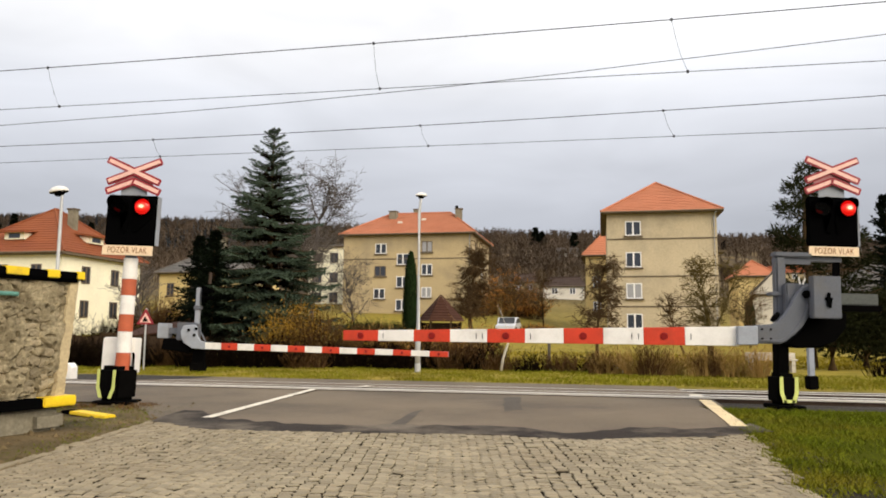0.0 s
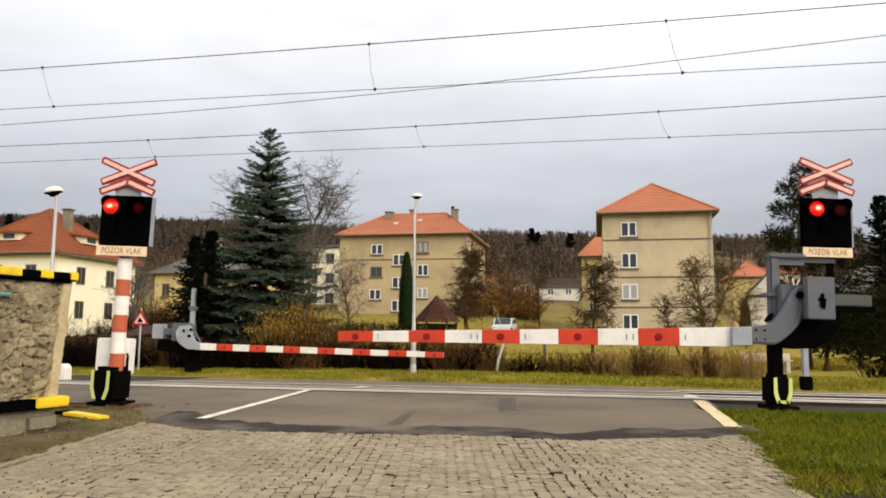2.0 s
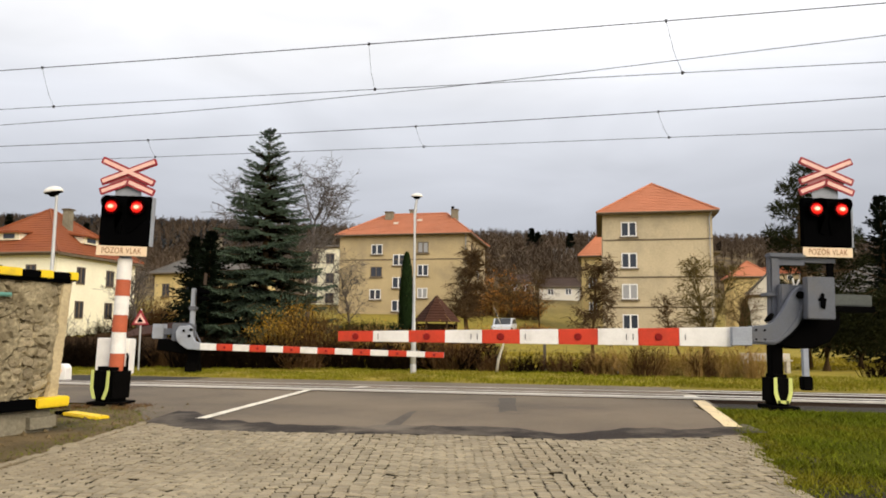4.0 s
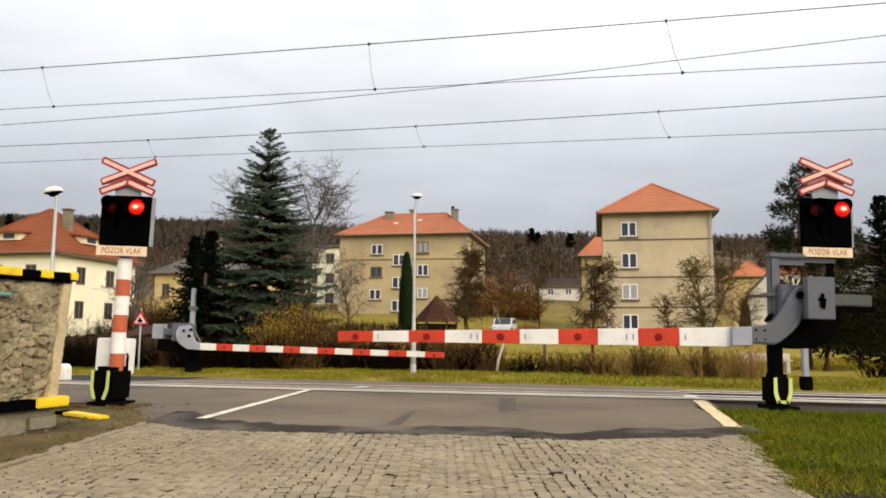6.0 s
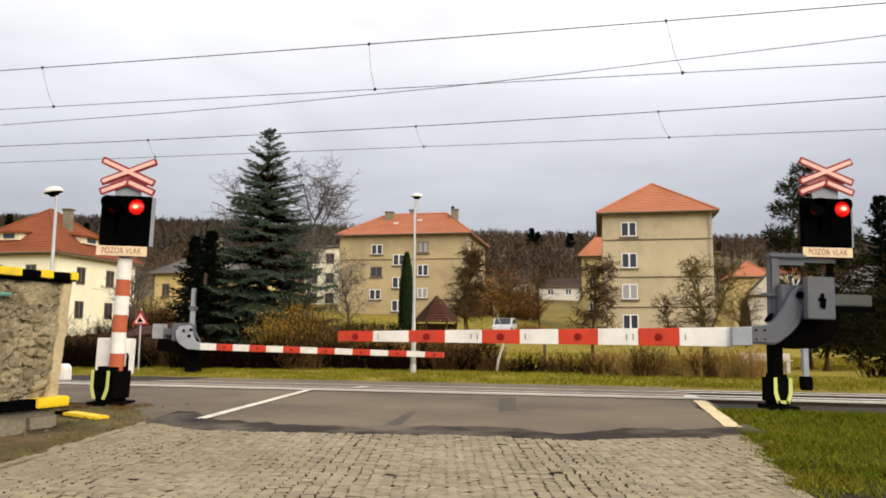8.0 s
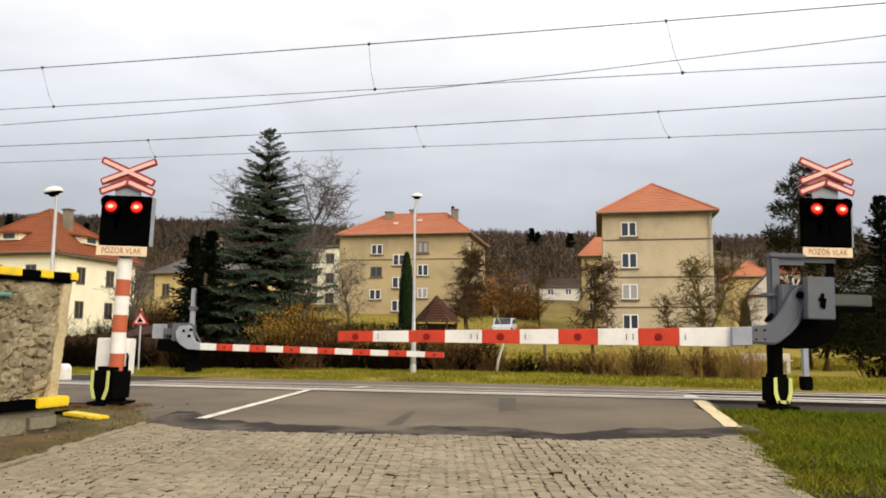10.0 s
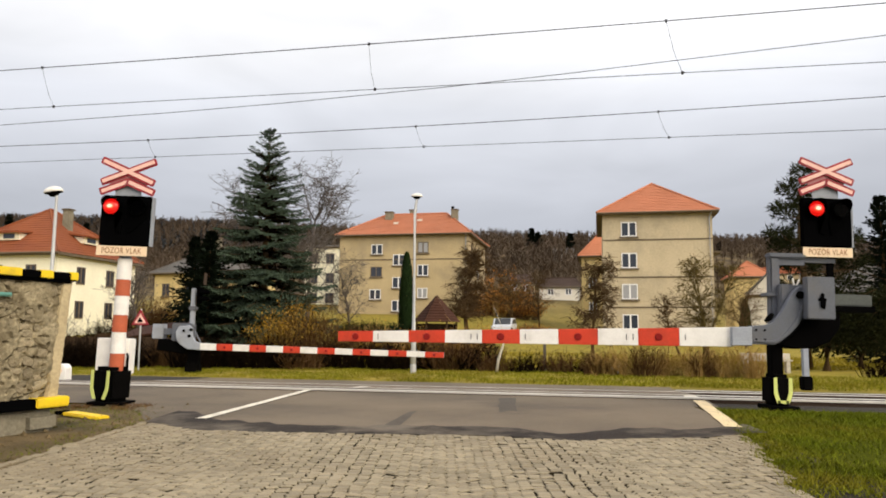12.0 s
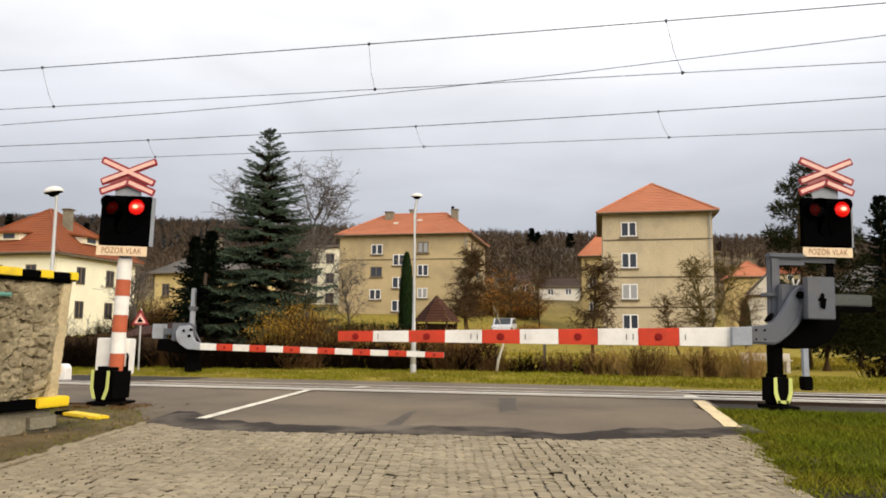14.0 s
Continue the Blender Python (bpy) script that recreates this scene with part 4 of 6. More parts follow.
def hip_house(name, m, w, d, z0, ze, zr, over, hip, wall, tile, label, front=(), side_r=(), side_l=(), chimneys=(), bands=(), category="house", group="", gable=False):
    """A rendered house with a hipped tiled roof. Its front faces -y; the origin is its front left corner."""
    th = empty(name, m, label, category, group)
    t = 0.4
    walls = [part("wall", boxed(0, w, 0, t, z0, ze), wall, th, "rendered wall"), part("wall", boxed(0, w, d - t, d, z0, ze), wall, th, "rendered wall"), part("wall", boxed(0, t, t, d - t, z0, ze), wall, th, "rendered wall"), part("wall", boxed(w - t, w, t, d - t, z0, ze), wall, th, "rendered wall")]
    for z in bands:
        part("cornice", boxed(-0.03, w + 0.03, -0.05, -0.002, z - 0.06, z + 0.06), BAND, walls[0], "thin shadow-line cornice")
    part("eave", boxed(-over, w + over, -over, d + over, ze - 0.02, ze + 0.16), BAND, th, "boarded eaves")
    part("gutter", tubed([(-over, -over - 0.06, ze + 0.12, 0.08), (w + over, -over - 0.06, ze + 0.12, 0.08)], 8), BAND, th, "gutter")
    part("downpipe", tubed([(w - 0.25, -0.12, z0, 0.06), (w - 0.25, -0.12, ze - 0.4, 0.06), (w - 0.1, -over, ze + 0.05, 0.06)], 8), LGREY, th, "downpipe")
    e = [(-over, -over, ze + 0.16), (w + over, -over, ze + 0.16), (w + over, d + over, ze + 0.16), (-over, d + over, ze + 0.16)]
    if d >= w:
        r0, r1 = (w / 2, hip, zr), (w / 2, d - hip, zr)
        sl = [(e[0], e[1], r0, r0), (e[1], e[2], r1, r0), (e[2], e[3], r1, r1), (e[3], e[0], r0, r1)]
    else:
        r0, r1 = (hip, d / 2, zr), (w - hip, d / 2, zr)
        sl = [(e[0], e[1], r1, r0), (e[1], e[2], r1, r1), (e[2], e[3], r0, r1), (e[3], e[0], r0, r0)]
    for k, s in enumerate(sl):
        if gable and k == 0:
            part("gable", prismed([(0, ze + 0.16), (w, ze + 0.16), (w / 2, zr - 0.1)], 0.0, 0.3), wall, th, "plastered gable")
        else:
            roof_tiles(th, s, tile)
    part("ridge", tubed([(r0[0], r0[1], zr + 0.05, 0.12), (r1[0], r1[1], zr + 0.05, 0.12)], 6), tile, th, "ridge tiles")
    for k, s in enumerate(sl):
        part("hip_ridge", tubed([(*s[0][:2], s[0][2] + 0.06, 0.1), (*s[3][:2], s[3][2] + 0.06, 0.1)], 6), tile, th, "hip tiles")
    for cx, cy, cw, z1 in chimneys:
        ch = part("chimney", boxed(cx - cw, cx + cw, cy - cw, cy + cw, ze + 0.5, z1, bevel=0.02), CONCRETE, th, "plastered chimney")
        part("chimney_cap", boxed(cx - cw - 0.08, cx + cw + 0.08, cy - cw - 0.08, cy + cw + 0.08, z1, z1 + 0.12), BAND, ch)
    for spec in front:
        window(walls[0], *spec[:4], 0.0, **(spec[4] if len(spec) > 4 else {}))
    for spec in side_r:
        win = window(walls[3], *spec[:4], 0.0, **(spec[4] if len(spec) > 4 else {}))
        win.matrix_basis = Matrix.Translation((w, 0, 0)) @ pose(0, 0, 0, 0, 0, 90)
    for spec in side_l:
        win = window(walls[2], *spec[:4], 0.0, **(spec[4] if len(spec) > 4 else {}))
        win.matrix_basis = Matrix.Translation((0, d, 0)) @ pose(0, 0, 0, 0, 0, -90)
    return th


def balcony(th, x, y, z):
    b = part("balcony", boxed(x, x + 1.3, y, y + 2.6, z, z + 0.15), BAND, th, "concrete balcony")
    for k in range(8):
        part("baluster", boxed(x + 1.24, x + 1.27, y + 0.05 + k * 0.35, y + 0.09 + k * 0.35, z + 0.15, z + 1.0), DKGREY, b)
    part("balcony_rail", boxed(x + 1.22, x + 1.3, y, y + 2.6, z + 1.0, z + 1.06), DKGREY, b)


BROWN = dict(frame_mat=FRAME_B)
CURT = dict(curtain=True)
east = hip_house("apartment_house", pose(14.85, 68.0, 0.0, 0, 0, GRID), 9.7, 15.0, -0.5, 12.1, 15.9, 0.55, 5.0, WALL_GREY, TILE,
                 "tall tan rendered apartment house with an orange hipped roof", front=[(2.35, 10.75, 1.4, 1.35), (2.35, 7.85, 1.4, 1.4), (2.35, 4.98, 1.4, 1.4, CURT), (2.35, 2.2, 1.4, 1.4)],
                 bands=(9.75, 6.3, 3.55), category="apartment house", group="apartment houses on the slope")
balcony(east, 9.75, 4.0, 8.9)
hip_house("apartment_house", Matrix.Translation((3.1 - 16.9 * CA, 92.0 + 16.9 * SA, 0)) @ pose(0, 0, 0, 0, 0, GRID), 16.9, 14.5, 1.5, 13.45, 17.4, 0.6, 4.2, WALL_TAN, TILE,
          "long tan apartment house with an orange hipped roof", front=[(5.05, 11.75, 1.5, 1.3), (5.0, 8.85, 1.5, 1.3, BROWN), (4.9, 5.95, 1.5, 1.3), (8.0, 10.35, 1.6, 1.4), (7.95, 7.45, 1.6, 1.4), (7.9, 4.5, 1.6, 1.4), (11.15, 11.9, 1.4, 1.4, dict(frame_mat=FRAME_B, curtain=True)), (11.15, 9.0, 1.4, 1.4), (11.1, 6.1, 1.3, 1.3, CURT)],
          side_r=[(3.0, 11.8, 0.8, 1.6, BROWN), (8.0, 9.0, 1.2, 1.3)], chimneys=[(5.1, 5.5, 0.5, 17.4), (14.2, 5.4, 0.42, 17.5), (7.5, 9, 0.4, 18.2)], bands=(10.4,), category="apartment house", group="apartment houses on the slope")
south = [ob for ob in bpy.data.objects if ob.name == "apartment_house.001"][0]
part("flue", tubed([(13.6, 7.0, 16.5, 0.16), (13.6, 7.0, 18.0, 0.16), (13.6, 7.0, 18.05, 0.24), (13.6, 7.0, 18.3, 0.2)], 10), BLACK, south, "black metal flue")
for vx, vy in ((6.6, 3.6), (9.6, 4.6)):
    part("roof_vent", boxed(vx - 0.3, vx + 0.3, vy - 0.35, vy + 0.1, 15.2 + (vy - 3.6) * 0.5, 15.75 + (vy - 3.6) * 0.5, bevel=0.03), WALL_WHITE, south, "pale roof vent")
west = hip_house("cream_house", Matrix.Translation((-28.9 - 9.6 * CA, 55.0 + 9.6 * SA, 0)) @ pose(0, 0, 0, 0, 0, GRID), 9.6, 9.6, -0.5, 6.75, 11.0, 0.5, 4.6, WALL_CREAM, TILE_DARK,
                 "cream plastered house with a brownish red hipped roof", front=[(x, z, 0.9, 1.35, dict(frame_mat=FRAME_B, sill=False)) for x in (1.6, 4.4, 7.4) for z in (5.35, 2.7)],
                 side_r=[(x, z, 0.95, 1.35, dict(frame_mat=FRAME_B, sill=False)) for x in (2.66, 6.2) for z in (5.35, 2.7)], chimneys=[(6.9, 4.2, 0.29, 10.85)], category="house")
for cx, cy, turn in ((4.6, 1.3, 0), (8.3, 4.6, 90)):
    dm = part("dormer", prismed([(-0.9, 0.0), (0.9, 0.0), (0.9, 0.55), (-0.9, 0.55)], -0.6, 1.6), WALL_CREAM, west, "small shed dormer", at=Matrix.Translation((cx, cy, 8.05)) @ pose(0, 0, 0, 0, 0, turn))
    part("dormer_roof", boxed(-1.2, 1.2, -0.9, 1.9, 0.55, 0.68, m=pose(0, 0, 0.05, 6, 0, 0)), TILE_DARK, dm)
    part("dormer_window", boxed(-0.5, 0.5, -0.62, -0.55, 0.1, 0.48), PANE, dm)
hip_house("ochre_house", pose(-30.5, 78, 0.0, 0, 0, GRID - 8), 9.0, 9.0, 0.0, 7.0, 10.2, 0.4, 4.2, WALL_YELLOW, SLATE, "ochre house with a grey slate roof behind the spruce", front=[(x, z, 0.9, 1.3, dict(frame_mat=FRAME_B)) for x in (1.5, 4.5, 7.5) for z in (5.4, 2.6)], chimneys=[(5.5, 3, 0.35, 11)])
hip_house("apartment_house", pose(-21.0, 112, 0.0, 0, 0, GRID), 8.0, 12.0, 2.0, 13.8, 14.5, 0.3, 3.5, WALL_CREAM, SLATE, "pale yellow apartment block behind bare trees", front=[(x, z, 1.3, 1.5, dict(frame_mat=FRAME_B, sill=False)) for x in (1.4, 4.0, 6.6) for z in (12.2, 9.2, 6.2, 3.6)], category="apartment house", group="apartment houses on the slope")
hip_house("yellow_annex", pose(16.6, 88, 0.0, 0, 0, GRID), 6.0, 9.0, 0.0, 10.2, 14.2, 0.4, 2.8, WALL_YELLOW, TILE, "yellow house with a steep orange roof behind the apartment house", front=[(1.3, 7.2, 0.9, 1.3), (1.3, 4.2, 0.9, 1.3)])
hip_house("yellow_house", pose(33.9, 86, 0.0, 0, 0, GRID), 4.2, 6.0, 0.0, 7.7, 9.8, 0.35, 2.4, WALL_YELLOW, TILE, "small yellow house with an orange roof", front=[(2.5, 5.8, 0.9, 1.2)])
hip_house("white_house", pose(29.6, 71.5, 0.0, 0, 0, -24), 4.0, 8.0, -0.3, 4.8, 7.2, 0.2, 0.0, WALL_WHITE, SLATE, "white gabled house with a grey roof", front=[(2.9, 4.2, 0.7, 1.0, BROWN)], gable=True)
hip_house("yellow_house", pose(40.2, 74, 0.0, 0, 0, GRID), 7.0, 8.0, -0.3, 5.2, 8.6, 0.4, 3.2, WALL_CREAM, SLATE, "cream house with a dark slate roof beyond the pine", front=[(1.8, 3.6, 0.9, 1.2), (5, 3.6, 0.9, 1.2)])
for x, y, w, mt, ml in ((16.8, 128, 6.9, WALL_WHITE, DARK_ROOF), (12.0, 136, 4.6, WALL_TAN, DARK_ROOF), (33, 225, 8, WALL_WHITE, SLATE), (74, 170, 8, WALL_TAN, TILE_DARK), (84, 190, 9, WALL_WHITE, SLATE), (96, 200, 9, WALL_TAN, SLATE)):
    h0 = height(x + 2, y)
    hip_house("hillside_house", pose(x, y, 0.0, 0, 0, GRID), w, 4.0, h0 - 2.0, h0 + 2.0, h0 + 3.8, 0.3, 0.7, mt, ml, "small pale house on the wooded hillside", front=[(w * 0.28, h0 + 1.3, 1.0, 1.1, dict(sill=False)), (w * 0.72, h0 + 1.3, 1.0, 1.1, dict(sill=False))], group="houses on the hillside")


# ---- trees, shrubs and grass ----
def limb(V, F, p, d, length, r, level, rnd, spread, droop, kids, sides):
    """One limb in four bends, with smaller limbs growing from it."""
    segs = 4 if level > 0 else 2
    k = sides if level > 1 else 3
    pts, dirs, q = [p.copy()], [d.copy()], d.copy()
    for i in range(segs):
        q = (q + Vector((rnd.gauss(0, 0.16), rnd.gauss(0, 0.16), rnd.gauss(0, 0.10) - droop))).normalized()
        pts.append(pts[-1] + q * length / segs)
        dirs.append(q.copy())
    base = len(V)
    for i, (a, dd) in enumerate(zip(pts, dirs)):
        rr = max(0.011, r * (1 - 0.62 * i / segs))
        qt = dd.to_track_quat("Z", "Y")
        for j in range(k):
            V.append(a + qt @ Vector((rr * math.cos(j * math.tau / k), rr * math.sin(j * math.tau / k), 0)))
    for i in range(segs):
        for j in range(k):
            F.append((base + i * k + j, base + i * k + (j + 1) % k, base + (i + 1) * k + (j + 1) % k, base + (i + 1) * k + j))
    if level == 0:
        return
    for c in range(kids[level - 1]):
        t = 0.28 + 0.72 * (c + rnd.random()) / kids[level - 1]
        i = min(segs - 1, int(t * segs))
        a = pts[i].lerp(pts[i + 1], t * segs - i)
        out = Vector((rnd.gauss(0, 1), rnd.gauss(0, 1), rnd.gauss(0.15, 0.6))).normalized()
        nd = (dirs[i + 1] * (1 - spread) + out * spread).normalized()
        limb(V, F, a, nd, length * rnd.uniform(0.45, 0.68), r * 0.42 * (1 - 0.3 * t), level - 1, rnd, spread, droop, kids, sides)


def bare_tree(x, y, h, label, seed, mtrl=None, levels=4, spread=0.6, droop=0.0, kids=(6, 6, 5, 7), r=None, lean=(0, 0), stems=1, trunk_len=0.55, reach=1.0, twigs=3):
    rnd = random.Random(seed)
    th = empty("bare_tree", pose(x, y, height(x, y) - 0.1), label, "tree", "bare winter trees")
    V, F = [], []
    for s in range(stems):
        d = Vector((lean[0] + (rnd.uniform(-0.35, 0.35) if stems > 1 else 0), lean[1], 1)).normalized()
        start = Vector((rnd.uniform(-0.3, 0.3), rnd.uniform(-0.3, 0.3), 0)) if stems > 1 else Vector((0, 0, 0))
        trunk = r or h * 0.017
        pts, q = [start], d
        for i in range(6):
            q = (q + Vector((rnd.gauss(0, 0.07), rnd.gauss(0, 0.07), 0))).normalized()
            pts.append(pts[-1] + q * h * trunk_len / 6)
        bm_rings = [(*p, trunk * (1.25 if i == 0 else 1 - 0.09 * i)) for i, p in enumerate(pts)]
        part("trunk", tubed(bm_rings, 8), mtrl or BARK, th, "bare trunk", shade=True)
        for i in range(2, 7):
            for c in range(twigs if i < 6 else twigs + 2):
                out = Vector((rnd.gauss(0, 1), rnd.gauss(0, 1), 0.35)).normalized()
                nd = (q * (1 - spread) + out * spread + Vector((0, 0, 0.25))).normalized()
                limb(V, F, pts[i], nd, h * reach * rnd.uniform(0.24, 0.42) * (1.1 - 0.05 * i), trunk * 0.45, levels - 2, rnd, spread, droop, kids, 4)
    raw("crown", V, F, mtrl or BARK, th, label="bare twiggy crown")
    return th


def fir(name, x, y, h, rad, mtrl, label, seed, whorls=30, boughs=11, step=0.17, category="spruce", z_low=0.5, sprig=0.4):
    """A conifer: tapered trunk, drooping boughs set with sprigs of needles."""
    rnd = random.Random(seed)
    th = empty(name, pose(x, y, height(x, y) - 0.1), label, category, "evergreen trees")
    part("trunk", tubed([(0, 0, 0, 0.26 * h / 13), (0, 0, h * 0.5, 0.14 * h / 13), (0, 0, h * 0.98, 0.02)], 8), BARK, th, "tapered trunk")
    V, F = [], []

    def blade(p, d, side, ln, w):
        o = len(V)
        mid = p + d * ln * 0.45
        V.extend((p, mid + side * w, p + d * ln, mid - side * w))
        F.append((o, o + 1, o + 2, o + 3))

    for k in range(whorls):
        for b in range(boughs):
            t = min(1.0, max(0.0, (k + rnd.uniform(-0.35, 0.35)) / (whorls - 1)))
            z = z_low + (h - z_low) * t ** 0.95
            a = rnd.random() * math.tau
            ln = (rad * (1 - t) ** 0.80 * (0.88 + 0.16 * noise.noise((math.cos(a) * 1.3, math.sin(a) * 1.3, t * 6 + seed))) + 0.10) * rnd.uniform(0.5, 1.22)
            d = Vector((math.cos(a), math.sin(a), 0))
            sd = Vector((-d.y, d.x, 0))
            rise = 0.75 * t * t - 0.10 + rnd.uniform(-0.10, 0.10)
            n = max(3, int(ln / step))
            for i in range(n + 1):
                u = i / n
                p = d * ln * u + Vector((0, 0, z + ln * (rise * u - 0.30 * u * u * (1 - t) + 0.17 * u ** 4)))
                along = (d + Vector((0, 0, rise - 0.5 * u * (1 - t) + 0.3 * u ** 3))).normalized()
                for s in (-1, 1):
                    dd = (along * 0.7 + sd * s * rnd.uniform(0.4, 1.0) + Vector((0, 0, rnd.uniform(-0.45, 0.25)))).normalized()
                    sl = sprig * rnd.uniform(0.6, 1.2) * (1.1 - 0.45 * u) * (1 - 0.5 * t)
                    up = dd.cross(along)
                    if up.length < 0.05:
                        up = Vector((0, 0, 1))
                    up.normalize()
                    flat = up.cross(dd).normalized()
                    blade(p, dd, flat, sl * 1.25, 0.10 * sprig)
                    blade(p, dd, up, sl * 1.1, 0.09 * sprig)
                    blade(p + dd * sl * 0.35, (dd + along * 0.7 + Vector((0, 0, 0.2))).normalized(), flat, sl * 0.9, 0.08 * sprig)
    raw("crown", V, F, mtrl, th, label="dense needled boughs")
    return th


def spruce(x, y, h, rad, mtrl, label, seed, tiers=22):
    """A big spruce in tiers: each bough is a drooping fan of branchlets that turns up at its tip, with dark gaps between the tiers."""
    rnd = random.Random(seed)
    th = empty("spruce_tree", pose(x, y, height(x, y) - 0.1), label, "spruce", "evergreen trees")
    part("trunk", tubed([(0, 0, 0, 0.27), (0, 0, h * 0.5, 0.15), (0, 0, h * 0.985, 0.02)], 8), BARK, th, "tapered trunk")
    V, F, WV, WF, IV, IF = [], [], [], [], [], []

    def blade(p, d, side, ln, w):
        o = len(V)
        mid = p + d * ln * 0.45
        V.extend((p, mid + side * w, p + d * ln, mid - side * w))
        F.append((o, o + 1, o + 2, o + 3))

    def spray(p, d, ln, size):
        """One branchlet clothed in short needle tufts, brush-like all round."""
        n = max(3, int(ln / 0.085))
        side = Vector((-d.y, d.x, 0))
        side = side.normalized() if side.length > 0.05 else Vector((1, 0, 0))
        up = side.cross(d).normalized()
        for i in range(n):
            q = p + d * ln * (i / n) + Vector((0, 0, -0.10 * ln * (i / n) ** 2))
            for k in range(5):
                a = rnd.random() * math.tau
                out = side * math.cos(a) + up * (math.sin(a) * 0.8 + 0.15)
                dd = (d * 0.85 + out * rnd.uniform(0.5, 1.0)).normalized()
                flat = dd.cross(out)
                if flat.length > 0.05:
                    blade(q, dd, flat.normalized(), size * rnd.uniform(0.7, 1.25), size * 0.20)

    for k in range(tiers):
        t0 = k / (tiers - 1)
        count = 11 if t0 < 0.7 else 9 if t0 < 0.9 else 6
        turn = rnd.random() * math.tau
        for b in range(count):
            t = min(0.985, max(0.0, t0 + rnd.uniform(-0.35, 0.35) / tiers))
            z = 0.9 + (h - 1.0) * t
            a = turn + math.tau * (b + rnd.uniform(-0.3, 0.3)) / count
            ln = (rad * (1 - t) ** 0.74 + 0.06) * rnd.uniform(0.78, 1.12)
            if rnd.random() < 0.10:
                ln *= 0.6
            d = Vector((math.cos(a), math.sin(a), 0))
            sd = Vector((-d.y, d.x, 0))
            rise = 0.72 * t * t - 0.06 + rnd.uniform(-0.08, 0.08)
            droop = 0.34 * (1 - t)
            n = max(4, int(ln / 0.17))

            def bend(u):
                return d * ln * u + Vector((0, 0, z + ln * (rise * u - droop * u * u + 0.20 * (1 - t) * u ** 5)))

            o = len(WV)
            for u in (0.0, 0.5, 1.0):
                c, wd = bend(u), 0.035 * (1 - 0.75 * u)
                WV.extend((c + sd * wd, c - sd * wd * 0.5 + Vector((0, 0, wd)), c - sd * wd * 0.5 - Vector((0, 0, wd))))
            for m in (0, 3):
                for j in range(3):
                    WF.append((o + m + j, o + m + (j + 1) % 3, o + m + 3 + (j + 1) % 3, o + m + 3 + j))
            for i in range(n + 1):
                u = (i + 0.3) / (n + 0.3)
                p = bend(u)
                along = (bend(min(1.0, u + 0.05)) - bend(u - 0.05)).normalized()
                # Inner twigs in near-black: shade deep in the crown, put in as colour.
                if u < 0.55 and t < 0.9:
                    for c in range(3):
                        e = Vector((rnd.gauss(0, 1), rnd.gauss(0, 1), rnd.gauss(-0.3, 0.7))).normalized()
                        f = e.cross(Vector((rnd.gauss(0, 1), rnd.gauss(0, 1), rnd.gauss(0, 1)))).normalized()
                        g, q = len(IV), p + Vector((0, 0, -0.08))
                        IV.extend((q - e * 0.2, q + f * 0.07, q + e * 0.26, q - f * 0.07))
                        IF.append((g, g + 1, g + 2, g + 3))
                if u < 0.22 and t < 0.85:
                    continue
                reach = ln * (0.45 * (1 - u) + 0.08) * min(1.0, u * 2.4) + 0.10
                for sgn in (-1, 1):
                    dd = (along * 0.75 + sd * sgn * rnd.uniform(0.6, 1.0) + Vector((0, 0, rnd.uniform(-0.22, 0.05)))).normalized()
                    spray(p, dd, reach * rnd.uniform(0.75, 1.2), 0.14 - 0.035 * t)
            spray(bend(0.93), (along + Vector((0, 0, 0.15))).normalized(), 0.30 - 0.16 * t, 0.12)
    spray(Vector((0, 0, h - 0.75)), Vector((0, 0, 1)), 0.85, 0.08)
    raw("branchwork", WV, WF, BARK, th, label="dark bough wood")
    # This dark mass paints the shade between the tiers.
    raw("inner_brush", IV, IF, TWIG_DARK, th, label="dead inner twigs, near black to stand in for shade inside the crown")
    raw("crown", V, F, mtrl, th, label="tiers of blue-green needled boughs")
    return th


